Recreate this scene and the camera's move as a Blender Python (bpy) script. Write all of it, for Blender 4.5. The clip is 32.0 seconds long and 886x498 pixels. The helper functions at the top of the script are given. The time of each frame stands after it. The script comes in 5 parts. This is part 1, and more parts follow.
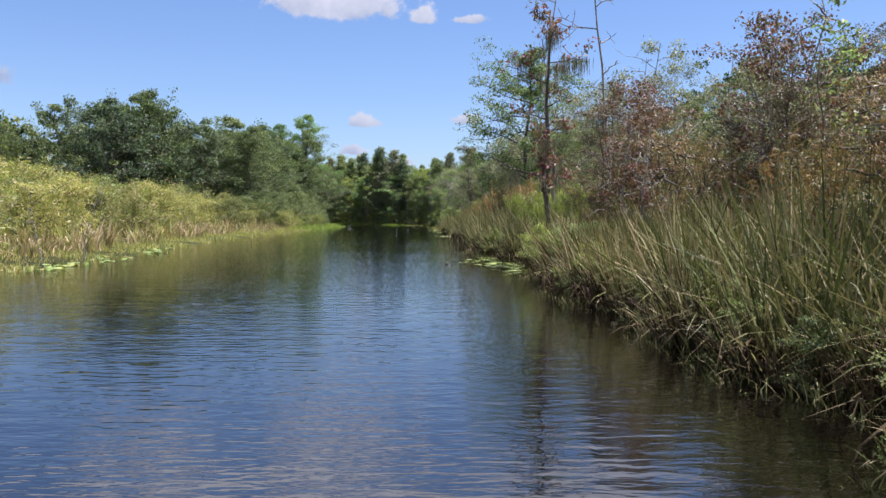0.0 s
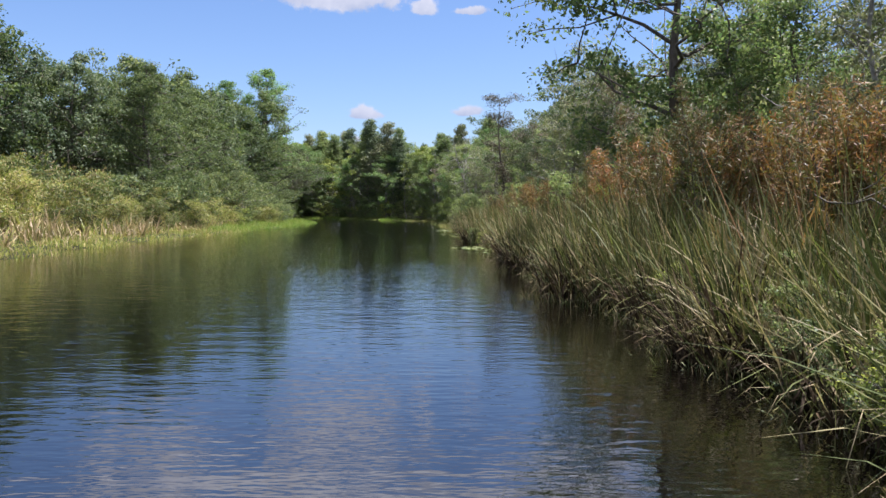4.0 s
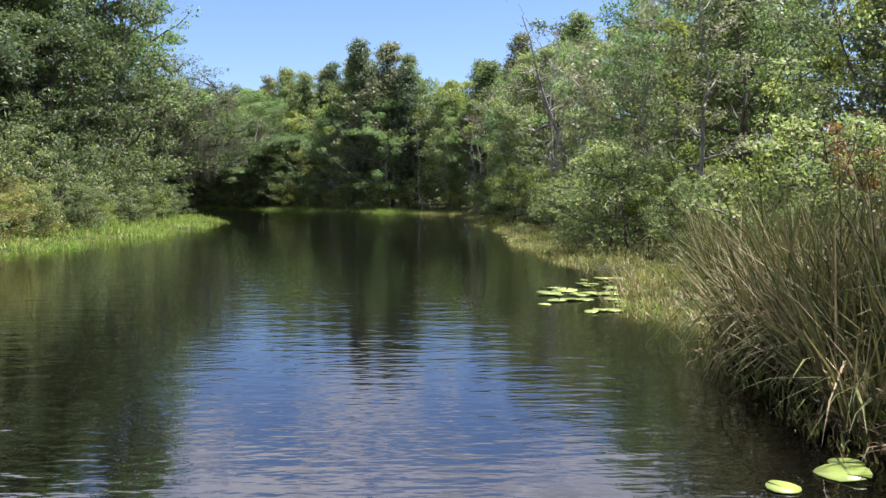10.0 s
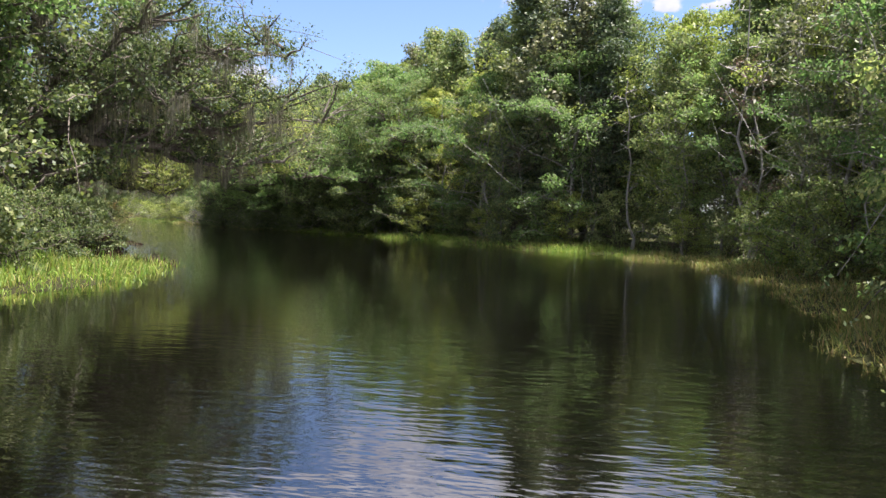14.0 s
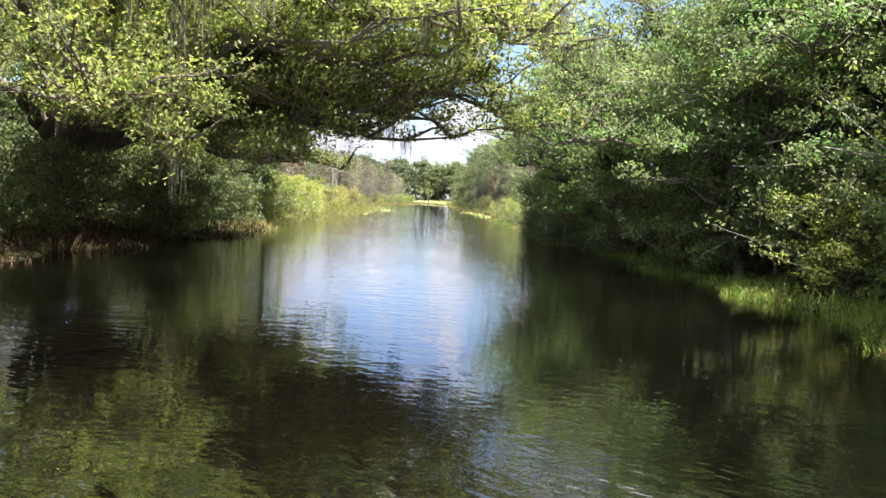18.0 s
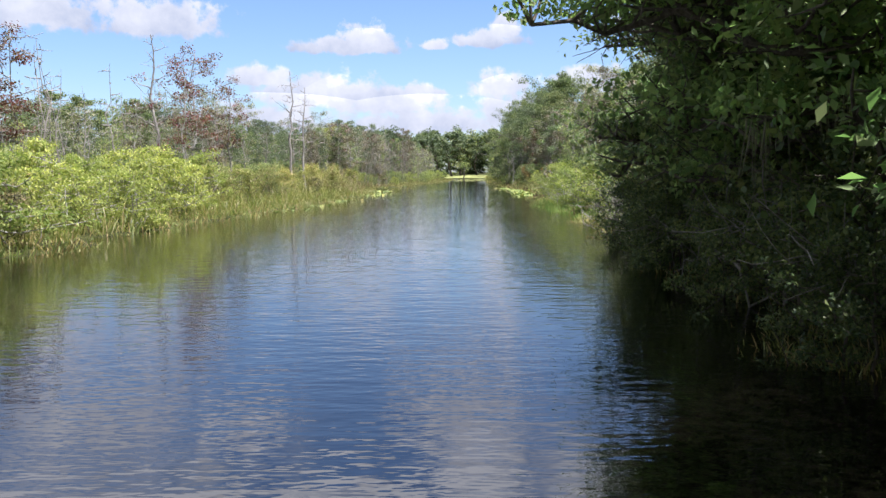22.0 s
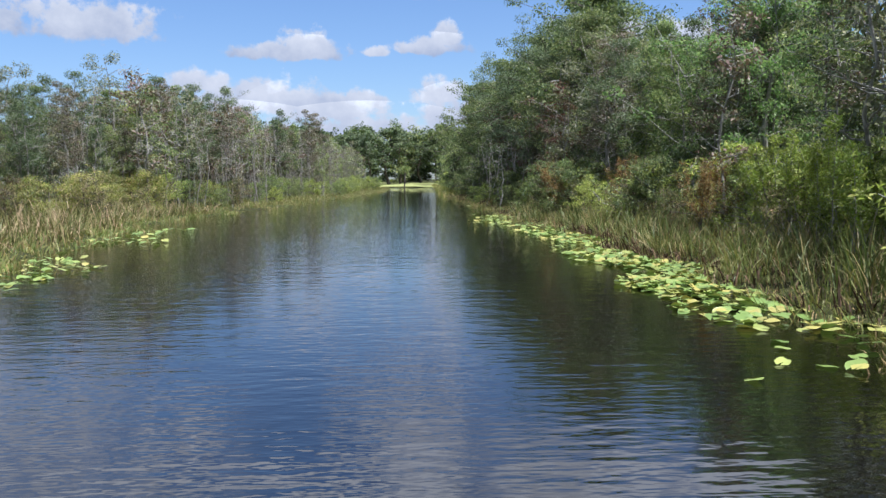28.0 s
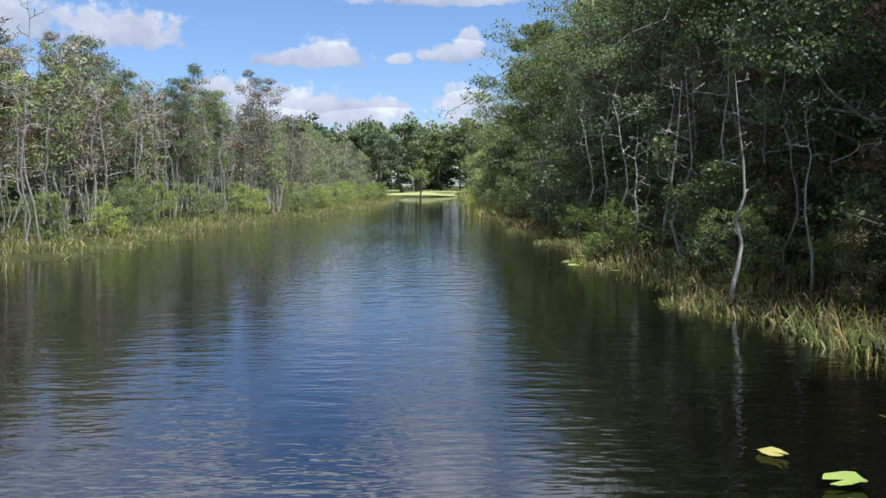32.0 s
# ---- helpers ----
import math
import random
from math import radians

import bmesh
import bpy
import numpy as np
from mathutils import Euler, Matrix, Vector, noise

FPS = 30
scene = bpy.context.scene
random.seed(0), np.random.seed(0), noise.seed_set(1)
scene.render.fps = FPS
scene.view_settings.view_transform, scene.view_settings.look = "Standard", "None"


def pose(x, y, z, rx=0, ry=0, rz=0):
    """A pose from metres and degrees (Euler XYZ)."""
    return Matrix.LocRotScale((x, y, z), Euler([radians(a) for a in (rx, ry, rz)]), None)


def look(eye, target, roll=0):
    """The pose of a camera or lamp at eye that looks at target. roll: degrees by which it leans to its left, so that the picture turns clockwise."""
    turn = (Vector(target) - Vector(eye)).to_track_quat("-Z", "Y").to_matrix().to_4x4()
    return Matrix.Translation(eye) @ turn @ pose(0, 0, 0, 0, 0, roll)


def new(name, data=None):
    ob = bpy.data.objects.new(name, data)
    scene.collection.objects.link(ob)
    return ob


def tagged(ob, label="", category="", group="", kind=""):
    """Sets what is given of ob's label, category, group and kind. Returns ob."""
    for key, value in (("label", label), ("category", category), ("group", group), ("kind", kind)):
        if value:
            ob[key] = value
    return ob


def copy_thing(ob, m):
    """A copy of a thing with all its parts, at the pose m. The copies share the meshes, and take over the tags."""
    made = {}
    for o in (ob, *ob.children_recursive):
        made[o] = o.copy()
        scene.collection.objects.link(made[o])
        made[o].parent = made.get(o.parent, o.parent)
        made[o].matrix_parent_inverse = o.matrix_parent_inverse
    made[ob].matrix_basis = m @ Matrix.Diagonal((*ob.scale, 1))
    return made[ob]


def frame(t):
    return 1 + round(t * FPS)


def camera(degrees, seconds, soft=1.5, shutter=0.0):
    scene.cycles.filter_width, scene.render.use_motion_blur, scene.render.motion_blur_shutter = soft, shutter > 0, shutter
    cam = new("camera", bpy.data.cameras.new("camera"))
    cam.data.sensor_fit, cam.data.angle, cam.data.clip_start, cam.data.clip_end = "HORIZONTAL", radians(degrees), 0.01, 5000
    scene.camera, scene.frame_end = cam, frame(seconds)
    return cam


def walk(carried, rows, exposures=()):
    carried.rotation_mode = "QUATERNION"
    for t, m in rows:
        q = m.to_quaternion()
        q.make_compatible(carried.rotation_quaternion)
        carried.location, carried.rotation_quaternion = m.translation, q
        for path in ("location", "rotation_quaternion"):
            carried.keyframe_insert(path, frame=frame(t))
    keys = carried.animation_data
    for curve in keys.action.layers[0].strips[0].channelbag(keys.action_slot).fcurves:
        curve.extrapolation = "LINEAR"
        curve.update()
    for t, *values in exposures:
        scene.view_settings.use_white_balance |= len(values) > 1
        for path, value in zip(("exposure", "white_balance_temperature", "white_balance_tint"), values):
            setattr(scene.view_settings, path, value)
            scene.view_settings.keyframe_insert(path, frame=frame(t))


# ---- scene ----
cam = camera(55.8, 32.0)
PATH = [
    (0, (3.593, -0.472, 1.88), (3.511, 1.525, 1.802), 0.7),
    (0.5, (3.311, 4.393, 1.886), (3.228, 6.389, 1.809), 0.3),
    (1, (2.987, 9.26, 1.879), (2.902, 11.256, 1.795), -0.0),
    (1.5, (2.623, 14.178, 1.89), (2.536, 16.174, 1.806), 0.2),
    (2, (2.233, 19.314, 1.875), (2.152, 21.31, 1.787), 0.7),
    (2.5, (1.916, 24.217, 1.887), (1.832, 26.214, 1.798), 0.6),
    (3, (1.578, 29.021, 1.87), (1.488, 31.017, 1.778), 0.7),
    (3.5, (1.233, 33.755, 1.876), (1.142, 35.751, 1.779), 0.8),
    (4, (0.928, 38.454, 1.887), (0.842, 40.45, 1.79), 0.6),
    (4.5, (0.64, 43.244, 1.888), (0.555, 45.239, 1.788), 0.4),
    (6.5, (-0.486, 63.014, 1.902), (-0.568, 65.01, 1.821), 0.1),
    (7, (-0.862, 67.795, 1.9), (-0.925, 69.793, 1.826), 0.1),
    (7.5, (-1.305, 72.43, 1.907), (-1.357, 74.428, 1.826), -0.2),
    (8, (-1.682, 77.053, 1.911), (-1.735, 79.05, 1.814), -0.9),
    (8.5, (-2.138, 81.538, 1.894), (-2.209, 83.532, 1.765), -1.9),
    (9, (-2.568, 86.009, 1.925), (-2.668, 87.999, 1.752), -2.1),
    (9.5, (-2.893, 90.349, 1.918), (-3.016, 92.338, 1.75), -1.3),
    (10, (-3.261, 94.488, 1.874), (-3.405, 96.478, 1.734), -0.2),
    (10.5, (-3.568, 98.629, 1.874), (-3.728, 100.618, 1.741), -0.0),
    (11, (-3.904, 102.837, 1.883), (-4.065, 104.827, 1.768), -0.6),
    (11.5, (-4.166, 106.945, 1.898), (-4.348, 108.933, 1.787), -0.5),
    (12, (-4.475, 110.94, 1.887), (-4.696, 112.925, 1.781), 0.0),
    (12.5, (-4.871, 114.904, 1.877), (-5.153, 116.882, 1.791), -0.2),
    (13, (-5.251, 118.903, 1.89), (-5.663, 120.858, 1.8), -0.2),
    (13.5, (-5.778, 122.871, 1.862), (-6.324, 124.793, 1.771), 0.2),
    (14, (-6.296, 126.694, 1.925), (-6.93, 128.589, 1.829), 0.8),
    (14.5, (-6.879, 130.469, 1.95), (-7.626, 132.322, 1.853), 0.5),
    (15, (-7.52, 134.245, 1.962), (-8.417, 136.03, 1.863), 0.1),
    (15.5, (-8.208, 138.026, 1.967), (-9.236, 139.739, 1.88), 0.9),
    (17.5, (-13.305, 154.066, 1.92), (-14.775, 155.418, 1.805), 3.4),
    (18, (-15.386, 157.526, 1.927), (-16.929, 158.792, 1.807), 3.6),
    (18.5, (-17.704, 160.784, 1.904), (-19.298, 161.985, 1.781), 3.7),
    (19, (-20.181, 163.847, 1.901), (-21.815, 164.992, 1.779), 2.6),
    (19.5, (-23.171, 167.029, 1.875), (-24.834, 168.133, 1.746), 2.5),
    (20, (-26.46, 170.083, 1.862), (-28.154, 171.133, 1.704), 3.1),
    (20.5, (-29.744, 172.771, 1.784), (-31.455, 173.794, 1.623), 2.3),
    (21, (-32.958, 175.112, 1.86), (-34.635, 176.191, 1.715), 1.1),
    (21.5, (-36.267, 177.672, 1.884), (-37.904, 178.809, 1.717), -0.5),
    (22, (-39.782, 180.351, 1.874), (-41.394, 181.522, 1.692), -0.6),
    (22.5, (-43.379, 183.004, 1.929), (-44.98, 184.187, 1.739), 0.1),
    (23, (-47.19, 185.869, 1.952), (-48.784, 187.063, 1.768), 0.1),
    (23.5, (-50.926, 188.729, 1.907), (-52.506, 189.941, 1.725), 0.2),
    (24, (-54.649, 191.561, 1.849), (-56.223, 192.782, 1.671), 0.2),
    (24.5, (-58.31, 194.31, 1.844), (-59.886, 195.531, 1.679), 0.3),
    (26.5, (-72.102, 205.233, 1.988), (-73.66, 206.475, 1.811), -0.9),
    (27, (-76.012, 208.241, 1.968), (-77.554, 209.503, 1.795), -1.2),
    (27.5, (-79.918, 211.373, 1.941), (-81.446, 212.652, 1.771), -1.0),
    (28, (-83.775, 214.533, 1.918), (-85.303, 215.813, 1.751), -0.5),
    (28.5, (-87.54, 217.625, 1.908), (-89.083, 218.887, 1.737), 0.5),
    (29, (-91.172, 220.614, 1.943), (-92.736, 221.848, 1.767), 1.4),
    (29.5, (-94.955, 223.641, 1.97), (-96.534, 224.857, 1.8), 1.8),
    (30, (-98.896, 226.911, 2.011), (-100.482, 228.12, 1.853), 1.1),
    (30.5, (-102.843, 230.134, 1.889), (-104.421, 231.355, 1.743), 0.1),
    (31, (-106.612, 233.196, 1.819), (-108.179, 234.43, 1.676), -0.5),
    (31.5, (-110.25, 236.158, 1.902), (-111.813, 237.398, 1.76), -0.1),
    (32, (-113.853, 238.711, 1.926), (-115.414, 239.953, 1.776), -0.2),
]
EXPOSURE = [(0, 1.32, 5760, 18), (4, 1.40, 5760, 18), (7, 1.43, 5800, 19), (9, 1.58, 5740, 19), (12, 1.66, 5950, 20), (14, 1.88, 6150, 20), (15.5, 2.24, 6250, 21), (18, 2.28, 6250, 19), (19, 2.02, 6050, 17),
            (21, 1.62, 5900, 16), (24, 1.52, 5780, 14), (27, 1.24, 5560, 13), (32, 1.24, 5560, 13)]
walk(cam, [(t, look(eye, target, roll)) for t, eye, target, roll in PATH], EXPOSURE)

# ---- light: summer noon, high sun from the right of the first reach, scattered cumulus ----
SUN_DIR = Vector((0.36, 0.07, 0.93)).normalized()
sun_lamp = bpy.data.lights.new("sun", "SUN")
sun_lamp.energy, sun_lamp.angle, sun_lamp.color = 5.0, radians(0.55), (1.0, 0.95, 0.86)
sun_ob = new("sun", sun_lamp)
sun_ob.matrix_world = look((60, -20, 120), Vector((60, -20, 120)) - SUN_DIR)

world = bpy.data.worlds.new("world")
scene.world = world
world.use_nodes = True
WT = world.node_tree
WT.nodes.clear()


def wn(kind):
    return WT.nodes.new(kind)


def wmath(op, a, b=None, c=None, clamp=False):
    n = wn("ShaderNodeMath")
    n.operation, n.use_clamp = op, clamp
    for i, v in enumerate((a, b, c)):
        if v is None:
            continue
        if isinstance(v, (int, float)):
            n.inputs[i].default_value = v
        else:
            WT.links.new(v, n.inputs[i])
    return n.outputs[0]


sky = wn("ShaderNodeTexSky")
sky.sky_type, sky.sun_disc = "NISHITA", False
sky.sun_elevation, sky.sun_rotation = math.asin(SUN_DIR.z), math.atan2(SUN_DIR.x, SUN_DIR.y)
sky.altitude, sky.air_density, sky.dust_density, sky.ozone_density = 20, 1.0, 0.6, 1.6
SKY_TINT = (0.98, 1.05, 1.16, 1)
tint = wn("ShaderNodeMix")
tint.data_type, tint.blend_type = "RGBA", "MULTIPLY"
tint.inputs[0].default_value = 1.0
WT.links.new(sky.outputs[0], tint.inputs[6])
tint.inputs[7].default_value = SKY_TINT
coord = wn("ShaderNodeTexCoord")
sep = wn("ShaderNodeSeparateXYZ")
WT.links.new(coord.outputs["Generated"], sep.inputs[0])
azim = wmath("MULTIPLY", wmath("ARCTAN2", wmath("MULTIPLY", sep.outputs[0], -1.0), sep.outputs[1]), 57.2958)
elev = wmath("MULTIPLY", wmath("ARCSINE", sep.outputs[2]), 57.2958)
place_v = wn("ShaderNodeCombineXYZ")
WT.links.new(azim, place_v.inputs[0])
WT.links.new(elev, place_v.inputs[1])
# cumulus: bearing, height, half width, half height, in degrees
CLOUDS = (
    (9.8, 14.8, 5.8, 2.6), (3.8, 13.6, 1.2, 1.1), (7.8, 6.5, 1.4, 0.75), (0.9, 6.7, 1.2, 0.6), (0.7, 13.2, 1.3, 0.45), (8.4, 4.5, 1.2, 0.6), (5.3, 3.7, 1.0, 0.8),
    (22.0, 16.5, 5.0, 2.6), (-7.0, 18.0, 6.0, 2.0), (34.0, 9.0, 5.0, 2.2), (14.0, 22.0, 9.0, 2.4), (15.0, 20.0, 8.0, 3.0), (29.0, 21.5, 8.0, 3.5), (4.0, 25.0, 8.0, 3.0), (21.0, 28.0, 10.0, 4.0),
    (72.5, 10.2, 5.0, 2.1), (79.5, 10.6, 5.0, 2.5), (60.0, 8.6, 4.8, 1.0), (59.1, 9.3, 2.2, 1.3), (54.4, 8.6, 1.2, 0.6), (50.9, 8.9, 3.0, 0.9), (49.7, 9.9, 1.1, 1.8),
    (66.0, 6.6, 3.0, 1.1), (62.0, 5.7, 6.0, 1.9), (57.6, 5.2, 4.6, 1.8), (55.6, 5.6, 1.8, 1.2), (55.0, 3.7, 6.0, 1.6), (66.0, 3.9, 7.0, 1.5), (49.9, 6.1, 2.4, 1.5), (49.0, 4.6, 3.0, 2.0),
    (44.0, 6.2, 3.6, 1.5), (39.4, 10.0, 4.6, 1.5), (52.0, 12.6, 6.2, 1.0), (77.0, 15.5, 7.5, 3.2), (68.0, 17.0, 4.0, 2.0), (53.0, 16.6, 6.5, 2.4), (61.0, 22.0, 9.0, 2.6),
    (71.0, 22.5, 8.0, 3.5), (88.0, 20.5, 8.0, 3.5), (52.0, 22.0, 6.0, 2.5), (66.0, 29.0, 10.0, 3.5), (92.0, 8.0, 8.0, 2.6),
)
veil = wn("ShaderNodeTexNoise")
veil.inputs["Scale"].default_value, veil.inputs["Detail"].default_value, veil.inputs["Roughness"].default_value = 0.7, 7.0, 0.62
WT.links.new(place_v.outputs[0], veil.inputs["Vector"])
fray = wmath("MULTIPLY_ADD", veil.outputs[0], 1.9, -0.95)
cover = None
shade = None
for az0, el0, half_w, half_h in CLOUDS:
    sub = wn("ShaderNodeVectorMath")
    sub.operation = "SUBTRACT"
    WT.links.new(place_v.outputs[0], sub.inputs[0])
    sub.inputs[1].default_value = (az0, el0 - half_h * 0.35, 0)
    # flat base: the lower half of each cloud is squeezed
    mul = wn("ShaderNodeVectorMath")
    mul.operation = "MULTIPLY"
    WT.links.new(sub.outputs[0], mul.inputs[0])
    mul.inputs[1].default_value = (1 / half_w, 1 / half_h, 0)
    sp = wn("ShaderNodeSeparateXYZ")
    WT.links.new(mul.outputs[0], sp.inputs[0])
    low = wmath("MINIMUM", sp.outputs[1], 0.0)
    ylow = wmath("MULTIPLY_ADD", low, 1.2, sp.outputs[1])
    r2 = wmath("ADD", wmath("MULTIPLY", sp.outputs[0], sp.outputs[0]), wmath("MULTIPLY", ylow, ylow))
    d = wmath("SUBTRACT", 1.0, wmath("SQRT", r2))
    cover = d if cover is None else wmath("MAXIMUM", cover, d)
    sh = wmath("MULTIPLY", wmath("SUBTRACT", sp.outputs[1], -0.5), wmath("GREATER_THAN", d, -0.35))
    shade = sh if shade is None else wmath("MAXIMUM", shade, sh)
dens = wmath("ADD", cover, fray)
mask = wn("ShaderNodeMapRange")
mask.interpolation_type = "SMOOTHSTEP"
WT.links.new(dens, mask.inputs[0])
mask.inputs[1].default_value, mask.inputs[2].default_value = 0.02, 0.42
# the rest of the sky: scattered puffs higher up
puff = wn("ShaderNodeTexNoise")
puff.inputs["Scale"].default_value, puff.inputs["Detail"].default_value = 5.0, 6.0
WT.links.new(coord.outputs["Generated"], puff.inputs["Vector"])
pmask = wn("ShaderNodeMapRange")
pmask.interpolation_type = "SMOOTHSTEP"
WT.links.new(puff.outputs[0], pmask.inputs[0])
pmask.inputs[1].default_value, pmask.inputs[2].default_value = 0.37, 0.53
high = wn("ShaderNodeMapRange")
high.interpolation_type = "SMOOTHSTEP"
WT.links.new(elev, high.inputs[0])
high.inputs[1].default_value, high.inputs[2].default_value = 15.5, 21.0
allmask = wmath("MAXIMUM", mask.outputs[0], wmath("MULTIPLY", pmask.outputs[0], high.outputs[0]))
above = wmath("GREATER_THAN", elev, 0.4)
allmask = wmath("MULTIPLY", allmask, above)
cloud_col = wn("ShaderNodeValToRGB")
soft = wn("ShaderNodeTexNoise")
soft.inputs["Scale"].default_value, soft.inputs["Detail"].default_value, soft.inputs["Roughness"].default_value = 0.32, 6.0, 0.6
WT.links.new(place_v.outputs[0], soft.inputs["Vector"])
body = wmath("ADD", wmath("MULTIPLY", shade, 0.34), wmath("MULTIPLY_ADD", soft.outputs[0], 1.5, -0.48))
# the puffs higher up, out of view, are brightened to lift the water's reflections
lit = wmath("ADD", body, wmath("MULTIPLY", high.outputs[0], 0.55))
WT.links.new(lit, cloud_col.inputs[0])
cramp = cloud_col.color_ramp.elements
cramp.new(0.5)
cramp.new(0.7)
for el, at_, tone in zip(cramp, (0.1, 0.42, 0.8, 1.0), ((3.3, 3.8, 4.8), (4.8, 5.0, 5.5), (6.3, 6.3, 6.4), (8.4, 8.4, 8.5))):
    el.position, el.color = at_, (*tone, 1)
over = wn("ShaderNodeMix")
over.data_type = "RGBA"
WT.links.new(allmask, over.inputs[0])
WT.links.new(tint.outputs[2], over.inputs[6])
WT.links.new(cloud_col.outputs[0], over.inputs[7])
back = wn("ShaderNodeBackground")
back.inputs[1].default_value = 0.05
WT.links.new(over.outputs[2], back.inputs[0])
out = wn("ShaderNodeOutputWorld")
WT.links.new(back.outputs[0], out.inputs[0])


# ---- materials ----
def mat_new(name):
    m = bpy.data.materials.new(name)
    m.use_nodes = True
    m.node_tree.nodes.clear()
    return m, m.node_tree


def ramp(nt, fac, stops):
    r = nt.nodes.new("ShaderNodeValToRGB")
    e = r.color_ramp.elements
    while len(e) < len(stops):
        e.new(0.5)
    for el, (p, c) in zip(e, stops):
        el.position, el.color = p, (*c, 1)
    nt.links.new(fac, r.inputs[0])
    return r.outputs[0]


def noise_tex(nt, scale, detail=4.0, rough=0.55, vec=None):
    n = nt.nodes.new("ShaderNodeTexNoise")
    n.inputs["Scale"].default_value, n.inputs["Detail"].default_value, n.inputs["Roughness"].default_value = scale, detail, rough
    if vec is not None:
        nt.links.new(vec, n.inputs["Vector"])
    return n.outputs[0]


def foliage(name, colours, translucent=0.35, gloss=0.5, spec=0.28, spread=0.25, through_leaf=(1.05, 1.2, 0.62, 1)):
    """Leaves or blades: each leaf takes its own tone, each plant a shift of its own."""
    m, nt = mat_new(name)
    geo = nt.nodes.new("ShaderNodeNewGeometry")
    info = nt.nodes.new("ShaderNodeObjectInfo")
    stops = [((i + 0.5) / len(colours), c) for i, c in enumerate(colours)]
    col = ramp(nt, geo.outputs["Random Per Island"], stops)
    hsv = nt.nodes.new("ShaderNodeHueSaturation")
    mr = nt.nodes.new("ShaderNodeMapRange")
    nt.links.new(info.outputs["Random"], mr.inputs[0])
    mr.inputs[3].default_value, mr.inputs[4].default_value = 1 - spread, 1 + spread
    nt.links.new(mr.outputs[0], hsv.inputs["Value"])
    mh = nt.nodes.new("ShaderNodeMapRange")
    nt.links.new(info.outputs["Random"], mh.inputs[0])
    mh.inputs[3].default_value, mh.inputs[4].default_value = 0.515, 0.485
    nt.links.new(mh.outputs[0], hsv.inputs["Hue"])
    nt.links.new(col, hsv.inputs["Color"])
    tc = nt.nodes.new("ShaderNodeTexCoord")
    blot = noise_tex(nt, 1.3, 3.0, 0.6, tc.outputs["Object"])
    mv = nt.nodes.new("ShaderNodeMix")
    mv.data_type, mv.blend_type = "RGBA", "MULTIPLY"
    mv.inputs[0].default_value = 0.75
    nt.links.new(hsv.outputs[0], mv.inputs[6])
    nt.links.new(ramp(nt, blot, [(0.3, (0.67, 0.67, 0.62)), (0.7, (1.38, 1.24, 1.14))]), mv.inputs[7])
    p = nt.nodes.new("ShaderNodeBsdfPrincipled")
    p.inputs["Roughness"].default_value = gloss
    p.inputs["Specular IOR Level"].default_value = spec
    nt.links.new(mv.outputs[2], p.inputs["Base Color"])
    tr = nt.nodes.new("ShaderNodeBsdfTranslucent")
    warm = nt.nodes.new("ShaderNodeMix")
    warm.data_type, warm.blend_type = "RGBA", "MULTIPLY"
    warm.inputs[0].default_value = 1.0
    warm.inputs[7].default_value = through_leaf
    nt.links.new(mv.outputs[2], warm.inputs[6])
    nt.links.new(warm.outputs[2], tr.inputs[0])
    mix = nt.nodes.new("ShaderNodeMixShader")
    mix.inputs[0].default_value = translucent
    nt.links.new(p.outputs[0], mix.inputs[1])
    nt.links.new(tr.outputs[0], mix.inputs[2])
    o = nt.nodes.new("ShaderNodeOutputMaterial")
    nt.links.new(mix.outputs[0], o.inputs[0])
    return m


def bark(name, dark, light, scale=6.0):
    m, nt = mat_new(name)
    tc = nt.nodes.new("ShaderNodeTexCoord")
    mp = nt.nodes.new("ShaderNodeMapping")
    mp.inputs["Scale"].default_value = (scale, scale, scale * 0.22)
    nt.links.new(tc.outputs["Object"], mp.inputs["Vector"])
    f = noise_tex(nt, 2.0, 7.0, 0.65, mp.outputs[0])
    big = noise_tex(nt, 0.7, 3.0, 0.5, tc.outputs["Object"])
    col = ramp(nt, f, [(0.32, dark), (0.68, light)])
    mv = nt.nodes.new("ShaderNodeMix")
    mv.data_type, mv.blend_type = "RGBA", "MULTIPLY"
    mv.inputs[0].default_value = 0.8
    nt.links.new(col, mv.inputs[6])
    nt.links.new(ramp(nt, big, [(0.35, (0.6, 0.62, 0.58)), (0.65, (1.2, 1.2, 1.2))]), mv.inputs[7])
    p = nt.nodes.new("ShaderNodeBsdfPrincipled")
    p.inputs["Roughness"].default_value = 0.85
    p.inputs["Specular IOR Level"].default_value = 0.2
    nt.links.new(mv.outputs[2], p.inputs["Base Color"])
    b = nt.nodes.new("ShaderNodeBump")
    b.inputs["Strength"].default_value, b.inputs["Distance"].default_value = 0.6, 0.03
    nt.links.new(f, b.inputs["Height"])
    nt.links.new(b.outputs[0], p.inputs["Normal"])
    o = nt.nodes.new("ShaderNodeOutputMaterial")
    nt.links.new(p.outputs[0], o.inputs[0])
    return m


